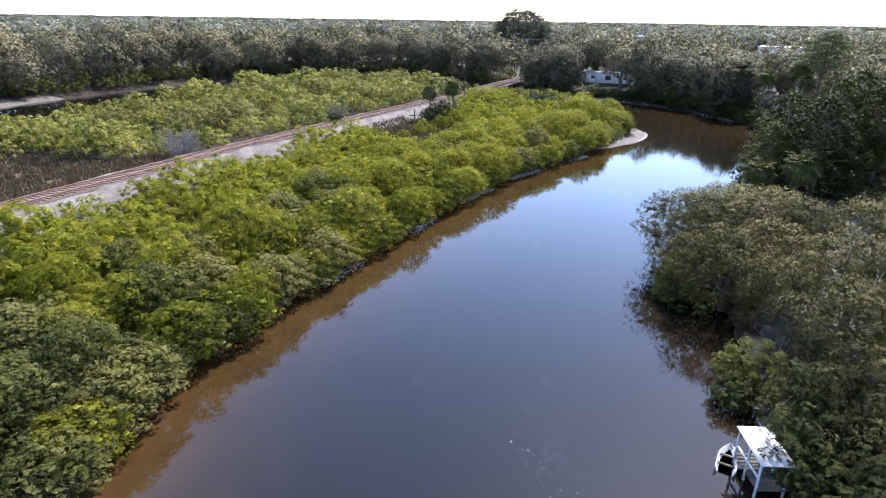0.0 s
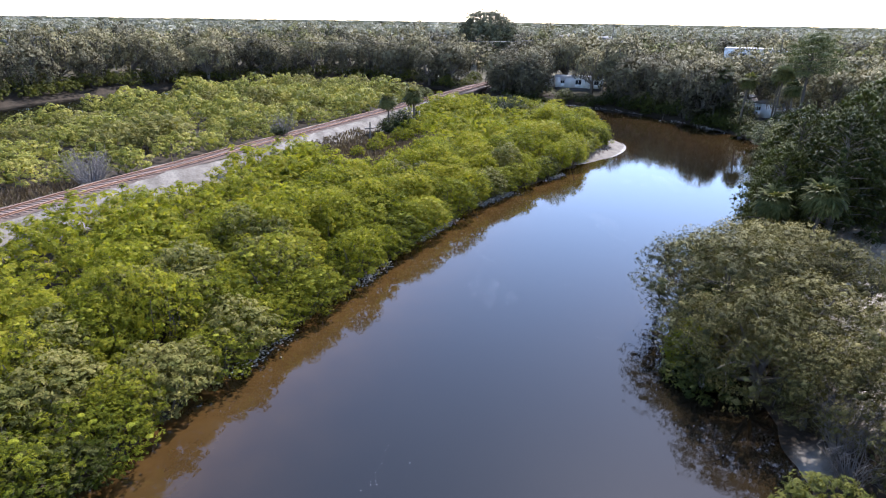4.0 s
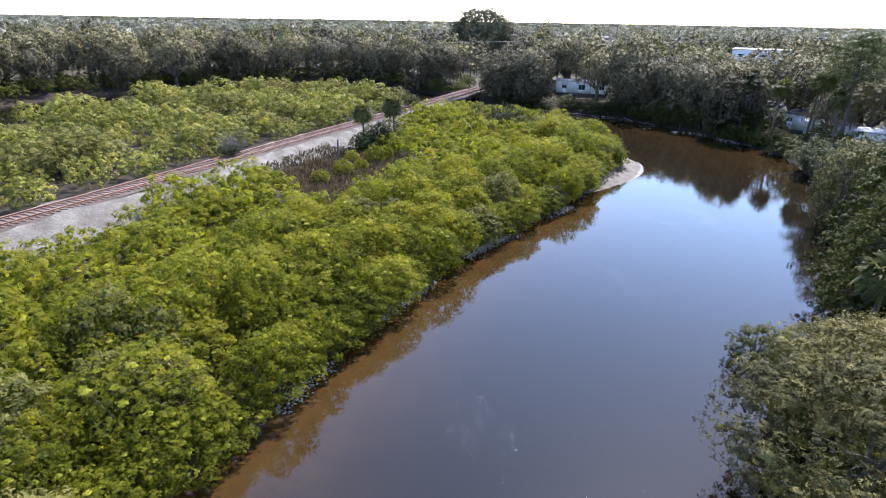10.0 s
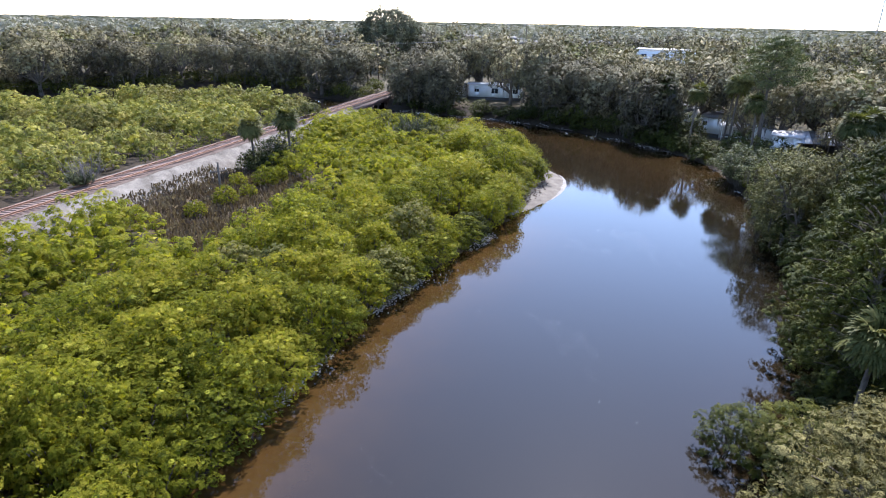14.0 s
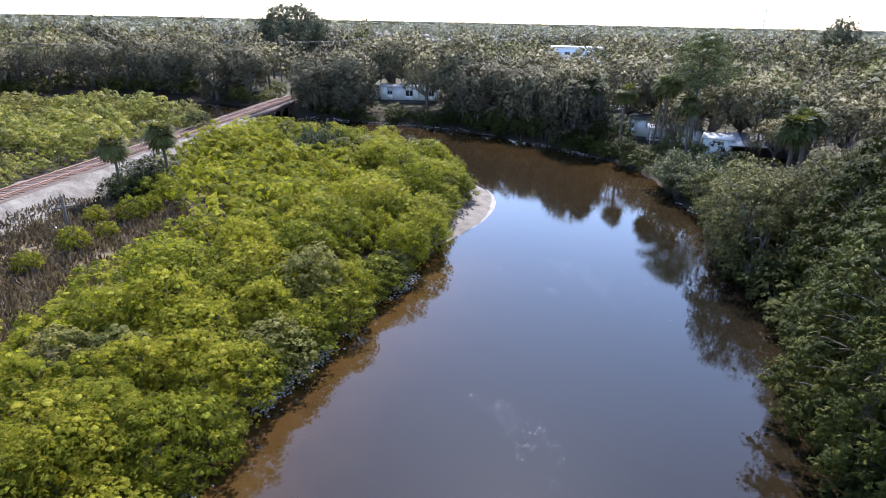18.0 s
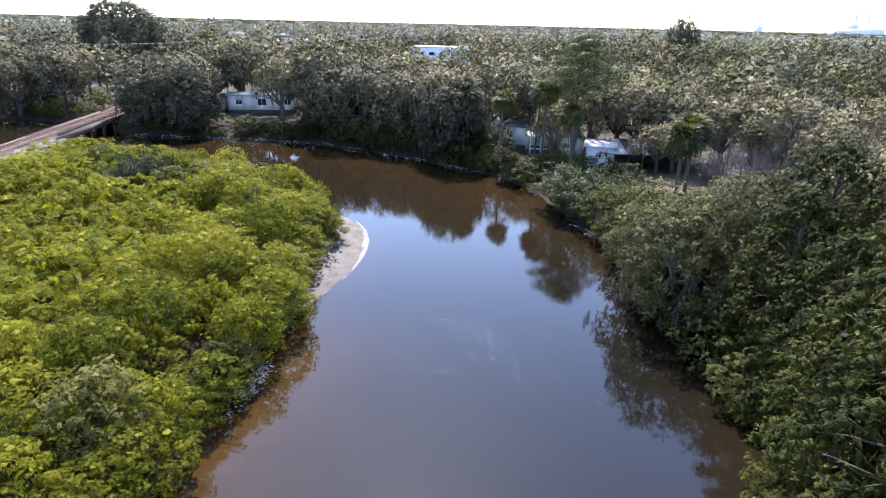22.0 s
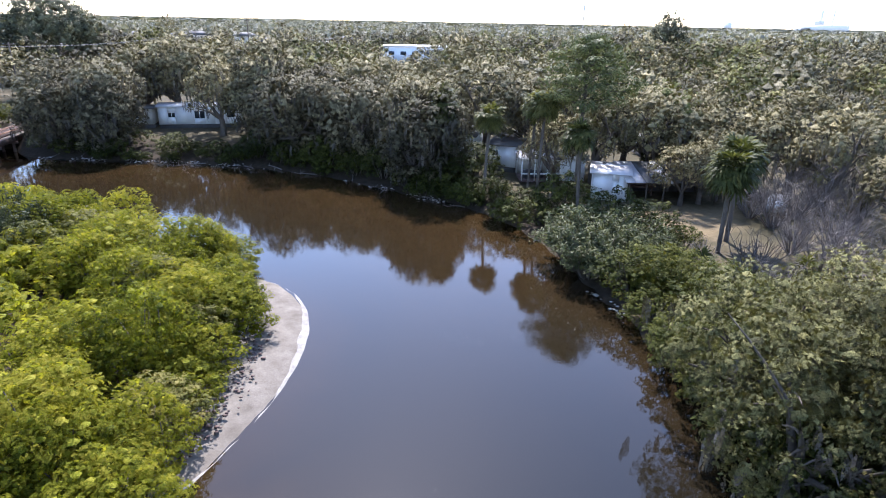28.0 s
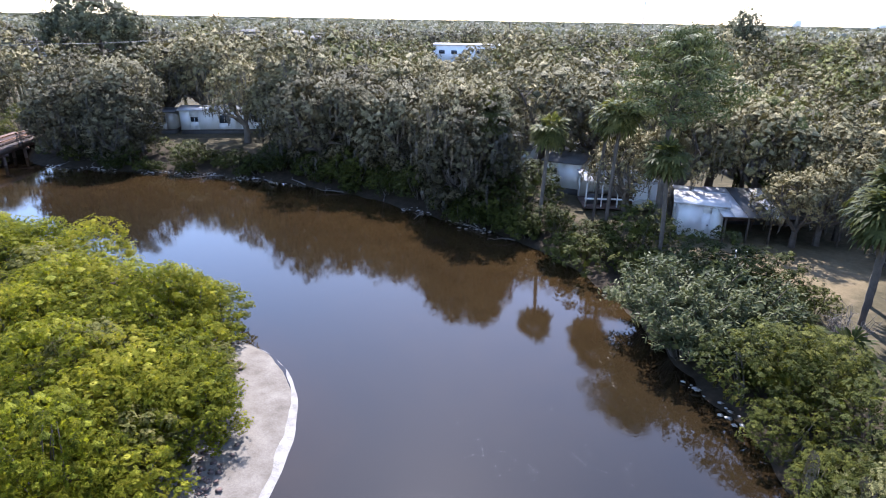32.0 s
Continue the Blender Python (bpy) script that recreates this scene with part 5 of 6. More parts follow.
for q in range(14):
    O_[1:-1] = (O_[:-2] + O_[1:-1] * 2 + O_[2:]) / 4
    I_[1:-1] = (I_[:-2] + I_[1:-1] * 2 + I_[2:]) / 4
O_ += np.stack([rough_of(O_[:, 0] * 5, O_[:, 1] * 5), rough_of(O_[:, 1] * 5, O_[:, 0] * 5)], 1) * 0.06
rowsS = []
for q in range(mrow):
    f = q / (mrow - 1)
    p = O_ * (1 - f) + I_ * f
    z = -0.06 + 0.42 * (1 - (1 - f) ** 2.6) + 0.02 * rough_of(p[:, 0] * 9, p[:, 1] * 9)
    rowsS.append(np.concatenate([p, z[:, None]], 1))
V = np.stack(rowsS, 1).reshape(-1, 3)
k = (np.arange(n - 1)[:, None] * mrow + np.arange(mrow - 1)[None]).ravel()
g.add(V, np.stack([k, k + mrow, k + mrow + 1, k + 1], -1))
bar = solid("sandbar", g, M_SAND, "pale sand bar at the mangrove point", "sand", "structure")
g = Geo()
wd_ = 0.5 * (0.1 + 0.14 * np.sin(np.linspace(0.15, 3.0, n)))[:, None] * (0.75 + 0.5 * rough_of(O_[:, 0] * 4, O_[:, 1] * 4)[:, None])
rim = []
for f in (0.02, 0.4, 0.75, 1.0):
    p = O_ * (1 - wd_ * f) + I_ * wd_ * f
    z = -0.06 + 0.42 * (1 - (1 - wd_[:, 0] * f) ** 2.6) + (0.03 if 0.1 < f < 0.9 else 0.004)
    rim.append(np.concatenate([p, z[:, None]], 1))
k = (np.arange(n - 1)[:, None] * 4 + np.arange(3)[None]).ravel()
g.add(np.stack(rim, 1).reshape(-1, 3), np.stack([k, k + 4, k + 5, k + 1], -1))
solid("shell_rim", g, M_SHELLSAND, "bright white shell sand rim of the sand bar", "sand", "structure")
bar.data.polygons.foreach_set("use_smooth", np.ones(len(bar.data.polygons), dtype=bool))


def lump(g, c, r, flat=0.6):
    """A small rough stone."""
    u = np.array([(0, 0, 1), (0.9, 0, 0.3), (0.3, 0.85, 0.25), (-0.75, 0.5, 0.3), (-0.7, -0.55, 0.2), (0.3, -0.9, 0.3), (0, 0, -0.6)])
    u = u * rng.uniform(0.7, 1.25, (7, 1)) * r * np.array([1, 1, flat])
    a = rng.uniform(0, 6.28)
    R = np.array([[math.cos(a), -math.sin(a), 0], [math.sin(a), math.cos(a), 0], [0, 0, 1]])
    T = [(0, q, q % 5 + 1) for q in range(1, 6)] + [(6, q % 5 + 1, q) for q in range(1, 6)]
    g.add(u @ R.T + np.asarray(c), T=T)


def along_line(line, d):
    line = np.asarray(line, dtype=float)
    sg = np.hypot(*np.diff(line, axis=0).T)
    c = np.concatenate([[0], np.cumsum(sg)])
    d = np.asarray(d) * c[-1]
    return np.stack([np.interp(d, c, line[:, 0]), np.interp(d, c, line[:, 1])], 1)


g = Geo()
for p in along_line([(25.0, 87.4), (27.4, 89.6), (29.8, 91.9), (31.7, 94.7), (32.9, 98.0), (33.8, 101.4), (34.6, 103.6)], rng.uniform(0, 1, 520)):
    o = rng.normal(size=2) * np.array([0.45, 0.4])
    lump(g, (p[0] + o[0], p[1] + o[1], rng.uniform(0.2, 0.36)), rng.uniform(0.05, 0.16), 0.5)
solid("wrack_line", g, M_TIE, "dark driftwood and leaf wrack along the mangrove edge", "debris", "stuff")
g = Geo()
for p in along_line([(-9, 41.3), (-3, 51.5), (3.8, 63), (10.5, 72), (17.3, 78), (22, 83), (24.5, 85.2)], rng.uniform(0, 1, 4200) ** 0.75):
    if rough_of(p[0] * 5, p[1] * 5) > 0.05:
        o = rng.normal(size=2) * 0.28
        lump(g, (p[0] + o[0] + 0.62, p[1] + o[1] - 0.44, rng.uniform(0.0, 0.06)), rng.uniform(0.03, 0.1))
solid("shell_rocks", g, M_SHELL, "white oyster shells and rocks along the waterline", "rocks", "stuff")
g = Geo()
for p in along_line(FAR_BANK[1:] + RIGHT_BANK[:2], rng.uniform(0, 1, 900)):
    if rough_of(p[0] * 4 + 3, p[1] * 4) > 0.3:
        o = rng.normal(size=2) * 0.45
        lump(g, (p[0] + o[0], p[1] + o[1], rng.uniform(0.0, 0.2)), rng.uniform(0.05, 0.2), 0.45)
solid("bank_rocks", g, M_SHELL, "pale rocks and shells on the far waterline", "rocks", "stuff")

# driftwood and leaning dead limbs
for p in along_line(FAR_BANK[1:-1], np.linspace(0.03, 0.95, 12)):
    g = Geo()
    a = rng.uniform(0, 6.28)
    L = rng.uniform(1.6, 4.0)
    p0 = np.array([p[0], p[1], 0.1])
    e = p0 + np.array([math.cos(a), math.sin(a), rng.uniform(0.0, 0.08)]) * L
    pts = bent(p0, e, (0, 0, rng.uniform(0, 0.12)), 6)
    g.tube(pts, np.linspace(0.07, 0.02, 6), 6)
    for q in range(4):
        o = pts[rng.integers(2, 6)]
        g.tube(bent(o, o + dirs(1, 0.6)[0] * rng.uniform(0.3, 0.7), (0, 0, 0.1), 4), np.linspace(0.035, 0.01, 4), 4)
    tagged(new("dead_branch", g.mesh("dead_branch", M_DEADWOOD)), "bare grey dead branch lying on the bank", "branch", "driftwood")

# dry grass
g = Geo()
pts = spots(-55, 12, 52, 112, 0.2, lambda x, y: ((inside(x, y, dry_zone) & (rail_side(x, y) > 3.2)) | (inside(x, y, dry_west) & (rail_side(x, y) < -3.4))) & (rough_of(x * 4, y * 4) > -0.7))
z = ground_z(pts[:, 0], pts[:, 1])
nb = len(pts)
h = rng.uniform(0.3, 0.75, nb)
nr = rng.normal(size=(nb, 3)) * np.array([1, 1, 0.15])
pos = np.stack([pts[:, 0], pts[:, 1], z + h * 0.4], 1)
up = np.stack([rng.normal(size=nb) * 0.3, rng.normal(size=nb) * 0.3, np.ones(nb)], 1)
sdv = np.cross(nr, up)
sdv /= np.linalg.norm(sdv, axis=1)[:, None]
fan_w = 0.06
V = np.stack([pos - up * h[:, None] * 0.45 - sdv * 0.05, pos - up * h[:, None] * 0.45 + sdv * 0.05, pos + up * h[:, None] * 0.5 + sdv * fan_w, pos + up * h[:, None] * 0.55 - sdv * fan_w], 1)
g.add(V.reshape(-1, 3), np.arange(4 * nb).reshape(nb, 4))
solid("dry_grass", g, M_DRY, "dry brown marsh grass and dead weeds", "grass", "stuff")

# ---- homes on the far bank ----


def home(name, label, x, y, z, ang, L, D, H, wall, roof, openings, pitch=0.25, over=0.25, skirt=True):
    """A long single-storey home; openings: (face, from, to, sill, head, kind)."""
    root = thing(name, label, "house", at=pose(x, y, z, rz=ang))
    sk = 0.55 if skirt else 0.0
    t = 0.12
    def wall_face(p0, p1, ops, out):
        """One wall with real holes, p0 to p1 along the plan."""
        g = Geo()
        p0, p1 = np.array(p0, dtype=float), np.array(p1, dtype=float)
        d = p1 - p0
        ln = np.hypot(*d)
        d /= ln
        ang_ = math.degrees(math.atan2(d[1], d[0]))
        m = pose(p0[0], p0[1], 0, rz=ang_)
        cuts = sorted(ops)
        u = 0.0
        for a, b, lo, hi, kind in cuts:
            g.box(u, 0, sk, a, t, sk + H, m=m)
            if lo > 0:
                g.box(a, 0, sk, b, t, sk + lo, m=m)
            g.box(a, 0, sk + hi, b, t, sk + H, m=m)
            u = b
        g.box(u, 0, sk, ln, t, sk + H, m=m)
        q = part("wall", g, wall, root)
        for a, b, lo, hi, kind in cuts:
            f = Geo()
            for bx in ((a, -0.02, sk + lo, a + 0.06, 0.08, sk + hi), (b - 0.06, -0.02, sk + lo, b, 0.08, sk + hi), (a, -0.02, sk + hi - 0.06, b, 0.08, sk + hi), (a, -0.02, sk + lo, b, 0.08, sk + lo + 0.06)):
                f.box(*bx, m=m)
            if kind == "window":
                f.box((a + b) / 2 - 0.025, 0.0, sk + lo, (a + b) / 2 + 0.025, 0.07, sk + hi, m=m)
            fr = part("window_frame" if kind == "window" else "door_frame", f, M_WHITE, root)
            pn = Geo().box(a + 0.05, 0.04, sk + lo + 0.05, b - 0.05, 0.06, sk + hi - 0.05, m=m)
            part("pane" if kind == "window" else "door", pn, M_GLASS if kind == "window" else wall, fr)
            if kind == "door":
                part("handle", Geo().box(b - 0.2, -0.06, sk + 0.95, b - 0.1, 0.04, sk + 1.02, m=m), M_TRIM, fr)
    faces = {"front": ((0, 0), (L, 0)), "right": ((L, 0), (L, D)), "back": ((L, D), (0, D)), "left": ((0, D), (0, 0))}
    for nm, (p0, p1) in faces.items():
        wall_face(p0, p1, [o[1:] for o in openings if o[0] == nm], nm)
    if skirt:
        g = Geo().box(0.05, 0.05, -0.4, L - 0.05, 0.12, sk).box(0.05, D - 0.12, -0.4, L - 0.05, D - 0.05, sk)
        g.box(0.05, 0.12, -0.4, 0.12, D - 0.12, sk).box(L - 0.12, 0.12, -0.4, L - 0.05, D - 0.12, sk)
        part("skirting", g, M_DARKROOF, root)
    g = Geo().box(0, 0, sk - 0.05, L, D, sk)
    part("floor_deck", g, M_TIE, root)
    g = Geo()
    zt, o = sk + H, over
    prof_ = [(-o, zt - 0.02), (D / 2, zt + pitch * D / 2), (D + o, zt - 0.02)]
    for (a, za), (b_, zb) in zip(prof_, prof_[1:]):
        V = [(-o, a, za), (L + o, a, za), (L + o, b_, zb), (-o, b_, zb)]
        V += [(p, q, r_ + 0.09) for p, q, r_ in V]
        g.add(V, [(3, 2, 1, 0), (4, 5, 6, 7), (0, 1, 5, 4), (1, 2, 6, 5), (2, 3, 7, 6), (3, 0, 4, 7)])
    for xx in (0, L - t):
        g.add([(xx, 0, zt), (xx, D, zt), (xx, D / 2, zt + pitch * D / 2), (xx + t, 0, zt), (xx + t, D, zt), (xx + t, D / 2, zt + pitch * D / 2)],
              [(0, 1, 4, 3)], [(0, 2, 1), (3, 4, 5)])
    part("roof", g, roof, root)
    return root


def glass_mat():
    m, nt, b = nodes_of("window_glass")
    b.inputs["Base Color"].default_value = (0.02, 0.025, 0.03, 1)
    b.inputs["Roughness"].default_value = 0.05
    return m


M_GLASS = glass_mat()
M_BEIGE = plain_mat("beige_siding", [(0.25, (0.32, 0.29, 0.24)), (0.75, (0.55, 0.51, 0.44))], 0.7, 0.6, 0, 0.1, 0.004, 22.0)
# Near-white wall colour that paints the distance haze onto the horizon buildings.
M_HAZE = plain_mat("hazed_distant_wall", [(0.3, (0.74, 0.68, 0.6)), (0.7, (0.8, 0.75, 0.67))], 0.02, 0.9, 0, 0.0, 0.01, 0.1)


home("mobile_home", "white single-storey mobile home above the river", 43.2, 155.2, gz(46, 153), -26, 10.5, 4.2, 2.35, M_WHITE, M_ROOF,
     [("front", 1.2, 2.2, 0.9, 1.6, "window"), ("front", 4.6, 6.0, 0.7, 1.8, "window"), ("front", 7.2, 8.1, 0.05, 2.0, "door"), ("front", 8.8, 9.9, 0.8, 1.7, "window"), ("left", 1.2, 2.4, 0.8, 1.7, "window")], 0.12)
home("mobile_home_annex", "grey awning room beside the white mobile home", 39.6, 157.0, gz(41, 156), -26, 3.4, 3.6, 2.1, M_BEIGE, M_DARKROOF,
     [("front", 0.8, 2.4, 0.8, 1.7, "window")], 0.08)
home("travel_trailer", "white trailer home with flat dark roof", 66.4, 114.7, gz(67, 113), -60, 3.3, 9.5, 2.3, M_WHITE, M_DARKROOF,
     [("front", 0.5, 1.3, 1.1, 1.8, "window"), ("right", 1.5, 2.7, 1.0, 1.7, "window"), ("right", 4.0, 4.9, 0.05, 2.0, "door"), ("right", 6.0, 7.2, 1.0, 1.7, "window")], 0.06)
home("trailer_home", "weathered white trailer home under the oaks", 64.6, 121.6, gz(66, 120), -52, 4.6, 8.0, 2.3, M_WHITE, M_DARKROOF,
     [("front", 0.6, 1.6, 1.0, 1.8, "window"), ("front", 2.8, 3.8, 1.0, 1.8, "window")], 0.06)
home("trailer_home", "beige trailer home under the oaks", 86.8, 108.6, gz(88, 108), -34, 6.4, 4.0, 2.4, M_BEIGE, M_DARKROOF,
     [("front", 1.2, 2.2, 0.9, 1.7, "window"), ("front", 3.4, 4.2, 0.05, 2.0, "door"), ("front", 4.9, 5.8, 0.9, 1.7, "window")], 0.1)
home("garden_shed", "white shed with sheet metal roof beside the yard", 66.6, 100.6, gz(68, 99), -52, 3.2, 4.6, 2.5, M_WHITE, M_ROOF,
     [("front", 1.75, 2.35, 0.05, 1.9, "door"), ("left", 1.5, 2.5, 0.9, 1.7, "window")], 0.1, 0.3, False)

# open porch with a white frame beside the trailer
SCREEN = pose(65.3, 108.4, gz(67, 107), rz=-36)
porch = thing("screen_porch", "open porch with white frame and sagging roof", "porch", at=SCREEN)
g = Geo().box(0, 0, 0.15, 6.6, 3.4, 0.3)
part("floor", g, M_TIE, porch)
for px in (0.05, 1.35, 2.65, 3.95, 5.25, 6.4):
    for py in (0.05, 3.25):
        part("post", Geo().box(px, py, 0.3, px + 0.1, py + 0.1, 2.5), M_WHITE, porch)
for h_ in (0.95, 2.4):
    part("beam", Geo().box(0, 0.02, h_, 6.6, 0.14, h_ + 0.12), M_WHITE, porch)
part("side_panel", Geo().box(3.98, 0.16, 0.3, 6.5, 0.22, 2.4), M_WHITE, porch)
part("back_panel", Geo().box(0, 3.4, 0.2, 6.6, 3.48, 2.4), M_BEIGE, porch)
part("storage_box", Geo().box(0.4, 1.0, 0.3, 1.4, 1.9, 1.1), M_TRIM, porch)
part("storage_box", Geo().box(1.6, 1.3, 0.3, 2.5, 2.1, 0.9), M_TRIM, porch)
for q in range(8):
    part("roof_panel", Geo().box(-0.2 + q * 0.88, -0.3, 2.53 + rng.uniform(0, 0.06), 0.64 + q * 0.88, 3.7, 2.6 + rng.uniform(0, 0.06)), M_DARKROOF if q % 3 == 1 else M_ROOF, porch)

# lean-to carport by the shed
CP = pose(69.0, 98.4, gz(71, 95.5), rz=-38)
carport = thing("carport", "lean-to carport with sheet metal roof and wooden posts", "carport", at=CP)
for q in range(10):
    x0 = -0.6 + q * 0.86
    V = [(x0, -1.5, 2.0), (x0 + 0.84, -1.5, 2.0), (x0 + 0.84, 3.4, 2.85), (x0, 3.4, 2.85)]
    V += [(a, b_, c + 0.05) for a, b_, c in V]
    gg = Geo().add(V, [(3, 2, 1, 0), (4, 5, 6, 7), (0, 1, 5, 4), (1, 2, 6, 5), (2, 3, 7, 6), (3, 0, 4, 7)])
    part("roof_sheet", gg, M_ROOF if q in (0, 1, 4) else M_DARKROOF, carport)
for px in np.linspace(-0.3, 7.6, 6):
    part("post", Geo().box(px, -1.3, -0.2, px + 0.11, -1.18, 2.05), M_POLE, carport)
    part("post", Geo().box(px, 3.1, -0.2, px + 0.11, 3.22, 2.8), M_POLE, carport)
part("beam", Geo().box(-0.5, -1.32, 1.86, 7.9, -1.18, 2.0), M_POLE, carport)
part("back_wall", Geo().box(-0.4, 3.24, 0, 7.8, 3.32, 2.7), M_TRIM, carport)
part("work_bench", Geo().box(0.3, 1.6, 0.75, 3.0, 2.4, 0.85).box(0.35, 1.65, 0, 0.45, 1.75, 0.75).box(2.85, 1.65, 0, 2.95, 1.75, 0.75).box(0.35, 2.25, 0, 0.45, 2.35, 0.75).box(2.85, 2.25, 0, 2.95, 2.35, 0.75), M_TIE, carport)

for x, y in ((65.9, 95.2), (66.3, 94.7)):
    g = Geo().box(-0.12, -0.05, 0, 0.12, 0.05, 0.62).box(-0.14, -0.07, 0.62, 0.14, 0.07, 0.68)
    ob = tagged(new("white_post", g.mesh("white_post", M_WHITE)), "short white painted post in the yard", "post", "yard posts")
    ob.matrix_basis = pose(x, y, gz(x, y) - 0.02, rz=20)

# box trailer in the clearing
bx = thing("box_trailer", "small white box trailer among bare shrubs", "trailer", at=pose(76.5, 88.2, gz(76.5, 88.2), rz=15) @ Matrix.Diagonal((0.75, 0.75, 0.65, 1)))
part("body", Geo().box(-1.6, -0.9, 0.45, 1.6, 0.9, 2.1), M_WHITE, bx)
part("roof", Geo().box(-1.65, -0.95, 2.1, 1.65, 0.95, 2.18), M_ROOF, bx)
for sy in (-0.98, 0.84):
    g = Geo()
    g.tube([(0, sy, 0.32), (0, sy + 0.16, 0.32)], [0.32, 0.32], 14)
    part("wheel", g, M_TRIM, bx)

# ---- dock ----
dk = thing("boat_dock", "small wooden dock under a white sheet roof", "dock", at=pose(11.35, 24.3, 0, rz=-6))
for q in range(10):
    part("deck_board", Geo().box(-0.6, -1.15 + q * 0.235, 0.42, 1.5, -0.93 + q * 0.235, 0.47), M_POLE, dk)
for px in (-0.58, 0.6):
    for py in (-1.05, 0.0, 1.05):
        g = Geo()
        g.tube([(px, py, -0.9), (px, py, 1.72)], [0.06, 0.055], 8)
        part("post", g, M_STEEL, dk)
for q in range(3):
    V = [(-0.72 + q * 0.49, -1.25, 1.73), (-0.25 + q * 0.49, -1.25, 1.73), (-0.25 + q * 0.49, 1.2, 1.85), (-0.72 + q * 0.49, 1.2, 1.85)]
    V += [(a, b_, c + 0.04) for a, b_, c in V]
    part("roof_sheet", Geo().add(V, [(3, 2, 1, 0), (4, 5, 6, 7), (0, 1, 5, 4), (1, 2, 6, 5), (2, 3, 7, 6), (3, 0, 4, 7)]), M_ROOF, dk)
part("rail", Geo().box(-0.62, -1.05, 0.95, -0.55, 1.05, 1.02), M_WHITE, dk)
dk.scale = (0.86, 0.86, 0.9)
boat = thing("rowing_boat", "small white open boat moored at the dock", "boat", at=pose(10.75, 25.35, 0.0, rz=-35))
g = Geo()
st = np.linspace(0, 1, 9)
ringB = []
for f in st:
    wdt = 0.62 * (1 - max(0, f - 0.45) ** 2 * 3.2)
    hh = 0.34 + 0.16 * f * f
    ringB.append([(-wdt, f * 3.0 - 1.5, hh), (-wdt * 0.75, f * 3.0 - 1.5, -0.1), (wdt * 0.75, f * 3.0 - 1.5, -0.1), (wdt, f * 3.0 - 1.5, hh),
                  (wdt * 0.9, f * 3.0 - 1.5, hh), (wdt * 0.66, f * 3.0 - 1.5, 0.0), (-wdt * 0.66, f * 3.0 - 1.5, 0.0), (-wdt * 0.9, f * 3.0 - 1.5, hh)])
Vb = np.array(ringB).reshape(-1, 3)
kk = (np.arange(8)[:, None] * 8 + np.arange(8)[None]).ravel()
jj = (np.arange(8)[:, None] * 8 + (np.arange(8)[None] + 1) % 8).ravel()
g.add(Vb, np.stack([kk, jj, jj + 8, kk + 8], -1))
g.add(Vb[:8], [(0, 1, 6, 7), (1, 2, 5, 6), (2, 3, 4, 5)])
g.add(Vb[-8:], [(0, 1, 6, 7), (1, 2, 5, 6), (2, 3, 4, 5)])
part("hull", g, M_STEEL, boat)
boat.scale = (0.62, 0.55, 0.7)
for yy in (-0.9, 0.2):
    part("thwart", Geo().box(-0.52, yy, 0.22, 0.52, yy + 0.22, 0.26), M_POLE, boat)

# ---- poles, wires, distance ----


def pole(x, y, h, arms=((0.0, 0.9),), name="utility_pole", label="weathered wooden utility pole with crossarm", tilt=0.0):
    z = gz(x, y)
    p = thing(name, label, "pole", at=pose(x, y, z - 0.1, tilt, 0, 30))
    g = Geo()
    g.tube([(0, 0, -0.3), (0, 0, h)], [0.14, 0.1], 8)
    part("shaft", g, M_POLE, p)
    for dz, hw in arms:
        part("crossarm", Geo().box(-hw, -0.06, h - 0.35 - dz, hw, 0.06, h - 0.23 - dz), M_POLE, p)
        for u in (-hw + 0.08, hw - 0.08):
            g = Geo()
            g.tube([(u, 0, h - 0.23 - dz), (u, 0, h - 0.1 - dz)], [0.04, 0.03], 6)
            part("insulator", g, M_STEEL, p)
    return p


pole(-0.1, 95.6, 3.6, ((0.55, 0.8),), "trackside_pole", "old leaning trackside pole with crossarm", 2)
POLES = [(77, 207, 14.0), (118, 183, 13.5), (30.5, 187, 10), (62, 196, 12)]
for x, y, h in POLES:
    pole(x, y, h)
pole(33.0, 57.6, 7.4)
pole(52.0, 49.0, 7.4)


def wire(a, b, sag):
    g = Geo()
    g.tube(bent(a, b, (0, 0, -sag), 14), 0.025, 5, False)
    tagged(new("power_line", g.mesh("power_line", M_TRIM)), "thin black power line between poles", "cable", "power lines")


for o in (-0.8, 0.8):
    wire((33 + o * 0.8, 57.6 + o * 0.5, 7.9), (52 + o * 0.8, 49 + o * 0.5, 8.0), 0.4)
    wire((30.5 + o, 187, 11.1), (-40 + o, 200, 11.0), 1.0)
    wire((30.5 + o, 187, 11.1), (62 + o, 196, 13.0), 0.7)
g = Geo().box(-0.45, -0.12, 0, 0.45, 0.12, 0.16)
ob = tagged(new("discarded_tie", g.mesh("discarded_tie", M_CONCRETE)), "pale discarded railway tie on the gravel", "tie")
ob.matrix_basis = pose(-1.4, 98.6, gz(-1.4, 98.6) + 0.1, 12, 0, 60)

wb = thing("white_warehouse", "large flat white building beyond the woods", "building", at=pose(145.2, 256.1, 0.8, rz=-36))
for q in ((0, 0, 0, 23, 0.3, 6.3), (0, 13.7, 0, 23, 14, 6.3), (0, 0.3, 0, 0.3, 13.7, 6.3), (22.7, 0.3, 0, 23, 13.7, 6.3)):
    part("wall", Geo().box(*q), M_WHITE, wb)
part("roof", Geo().box(-0.3, -0.3, 6.3, 23.3, 14.3, 6.6), M_ROOF, wb)
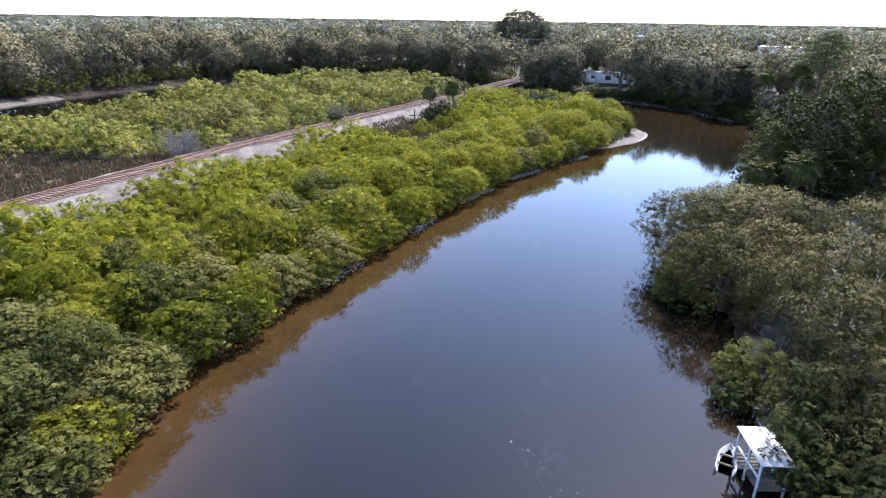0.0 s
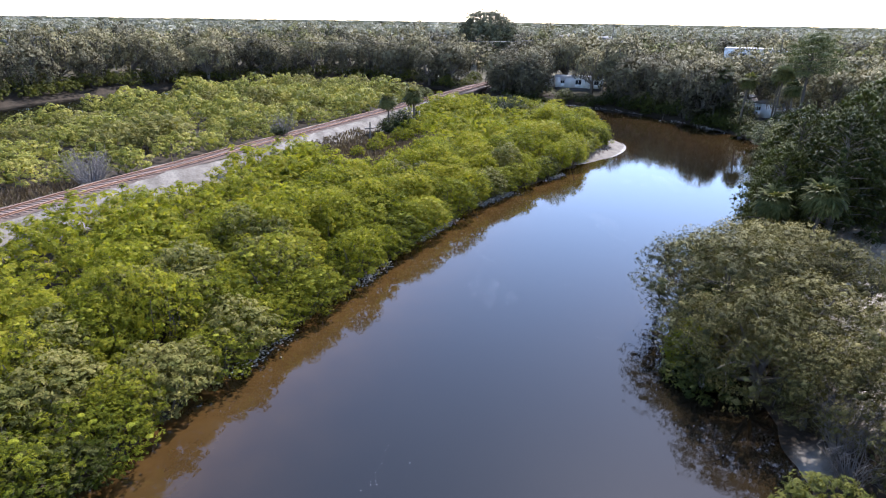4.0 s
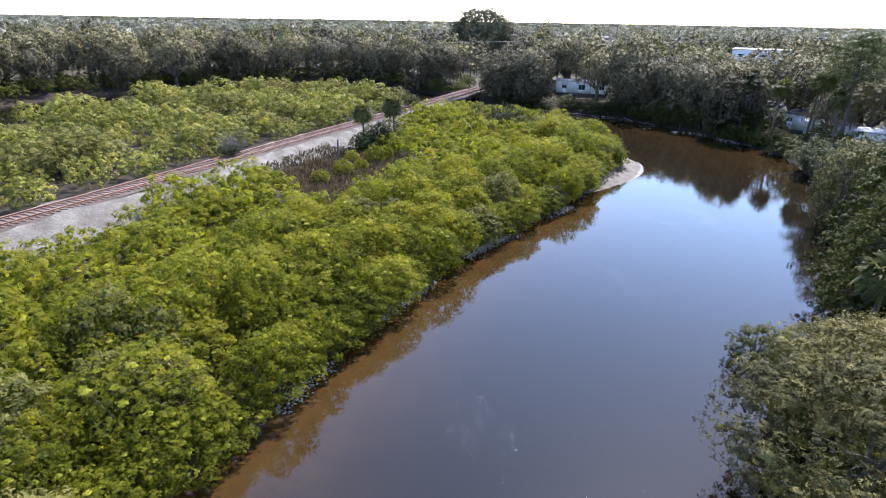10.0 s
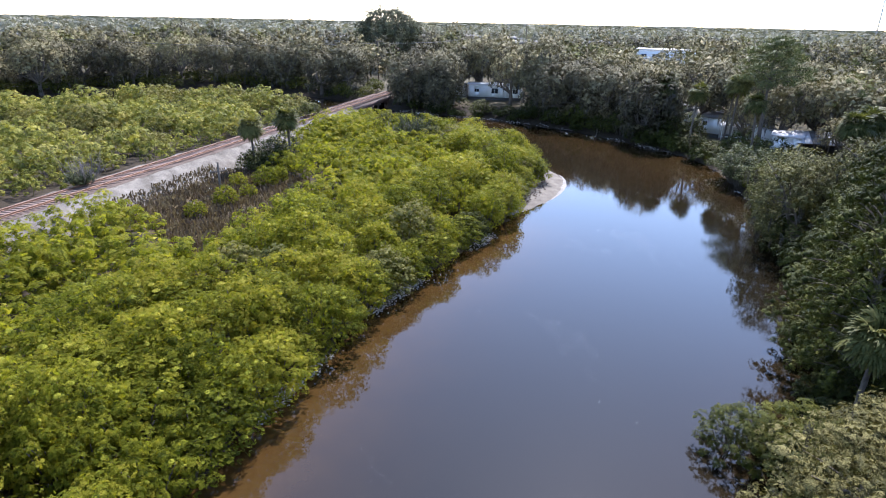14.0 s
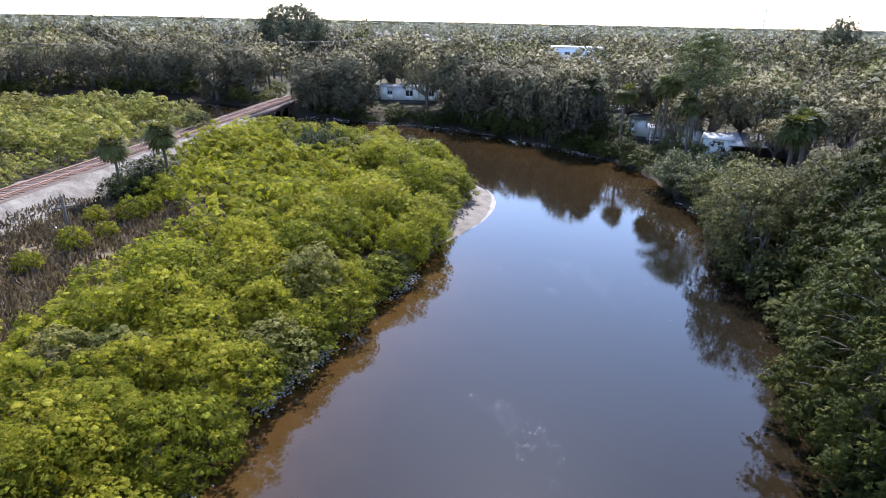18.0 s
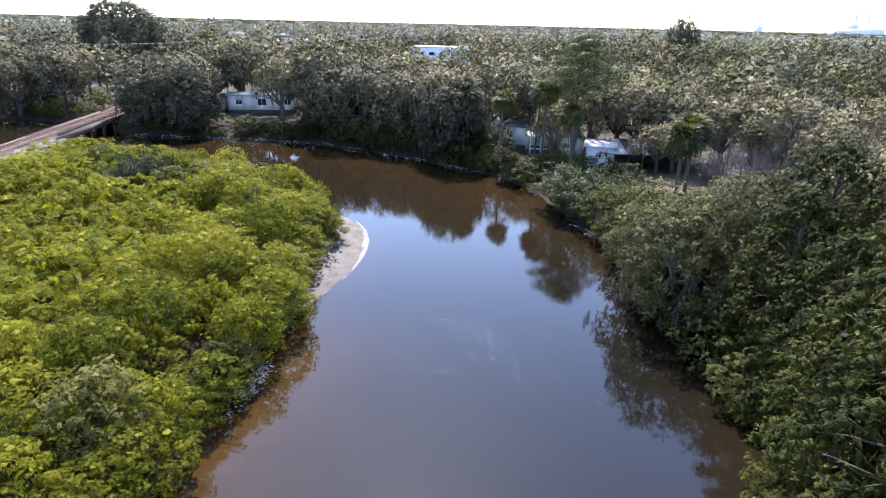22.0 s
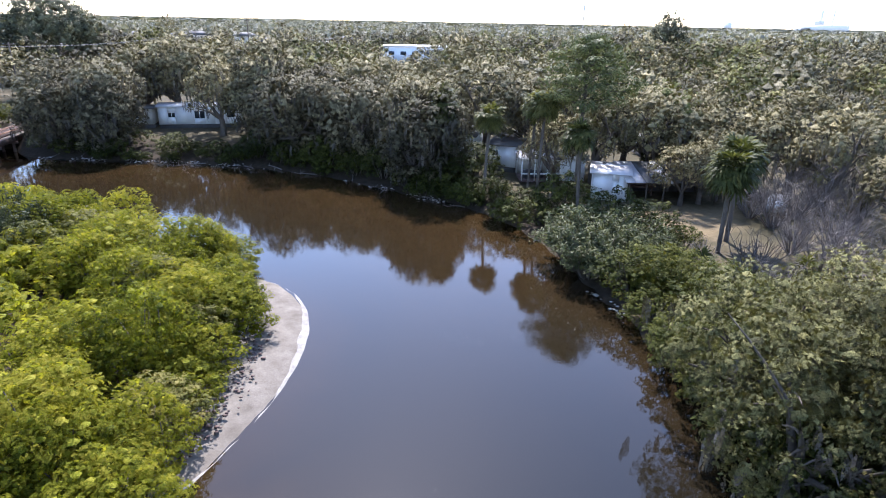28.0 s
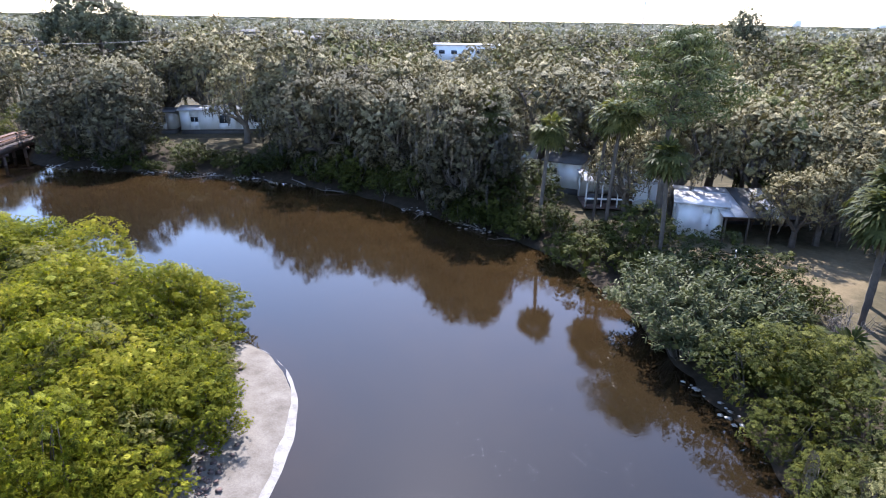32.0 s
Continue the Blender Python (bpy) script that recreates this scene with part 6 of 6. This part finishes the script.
for q in range(5):
    part("window", Geo().box(2 + q * 4.2, -0.05, 3.6, 4 + q * 4.2, -0.01, 4.8), M_GLASS, wb)

mast = thing("radio_mast", "thin steel radio mast above the horizon", "mast", at=pose(556, 501, 0))
g = Geo()
for q in range(3):
    a = q * 2.094
    g.tube([(math.cos(a) * 0.5, math.sin(a) * 0.5, 0), (math.cos(a) * 0.35, math.sin(a) * 0.35, 52)], 0.3, 5)
part("legs", g, M_STEEL, mast)
for q in range(18):
    part("brace", Geo().box(-0.45, -0.06, 2 + q * 3, 0.45, 0.06, 2.15 + q * 3), M_STEEL, mast)

pw = thing("power_station", "distant power station with two tall stacks, walls paled for haze", "building", at=pose(2336, 1015, 0, rz=-69.6))
part("boiler_hall", Geo().box(10, 0, 0, 150, 60, 26), M_HAZE, pw)
part("turbine_hall", Geo().box(-10, 0, 0, 40, 60, 15), M_HAZE, pw)
part("boiler_tower", Geo().box(45, 5, 26, 75, 40, 40), M_HAZE, pw)
for u, r_ in ((62, 6.5), (98, 4.0)):
    g = Geo()
    g.tube([(u, 30, 0), (u, 30, 72)], [r_, r_ * 0.8], 14)
    part("stack", g, M_HAZE, pw)
tb = thing("distant_tower_block", "distant block on the horizon, walls paled for haze", "building", at=pose(2280, 1230, 0))
part("body", Geo().box(0, 0, 0, 22, 22, 30), M_HAZE, tb)

# roofs of the distant housing estate
for k, (x, y) in enumerate(ESTATE):
    hz = 1.0
    r0 = thing("suburban_house", "distant pale house with grey hipped roof", "house", "houses of the estate", at=pose(x, y, hz, rz=rng.uniform(-30, 30)))
    L, D = rng.uniform(11, 16), rng.uniform(8, 10)
    part("wall", Geo().box(-L / 2, -D / 2, 0, L / 2, D / 2, 4.2), M_BEIGE, r0)
    V = [(-L / 2 - 0.5, -D / 2 - 0.5, 4.2), (L / 2 + 0.5, -D / 2 - 0.5, 4.2), (L / 2 + 0.5, D / 2 + 0.5, 4.2), (-L / 2 - 0.5, D / 2 + 0.5, 4.2), (-L / 2 + 4, 0, 6.6), (L / 2 - 4, 0, 6.6)]
    part("roof", Geo().add(V, [(0, 1, 5, 4), (2, 3, 4, 5), (3, 2, 1, 0)], [(1, 2, 5), (3, 0, 4)]), M_DARKROOF, r0)
    for u in (-0.3, 0.15):
        part("window", Geo().box(u * L, -D / 2 - 0.04, 2.2, u * L + 1.6, -D / 2 - 0.01, 3.6), M_GLASS, r0)

# foam flecks on the river; extra ones past x 26 stand for sun glints
g = Geo()
cl = along_line([(1, 22), (4, 40), (9, 52), (17, 62), (28, 74), (42, 88)], rng.uniform(0.02, 1, 5200))
cl = cl + rng.normal(size=cl.shape) * np.array([2.0, 2.0])
cl = cl[rough_of(cl[:, 0] * 5 + 0.7 * cl[:, 1], cl[:, 1] * 1.7) + 0.35 * rough_of(cl[:, 0] * 17, cl[:, 1] * 9) > np.where(cl[:, 0] > 26, 0.42, 0.66)]
for x, y in cl:
    if shore(x, y) < -2:
        r_ = rng.uniform(0.006, 0.02) * (1 if rng.random() < 0.96 else 2.0)
        a = np.arange(6) * 1.047
        rr = r_ * rng.uniform(0.5, 1.3, 6)
        g.add(np.concatenate([[(x, y, 0.02)], np.stack([x + np.cos(a) * rr, y + np.sin(a) * rr, np.full(6, 0.006)], 1)]), T=[(0, q, q % 6 + 1) for q in range(1, 7)])
solid("foam_flecks", g, M_WHITE, "small white foam flecks and painted sun glints on the water", "foam", "stuff")
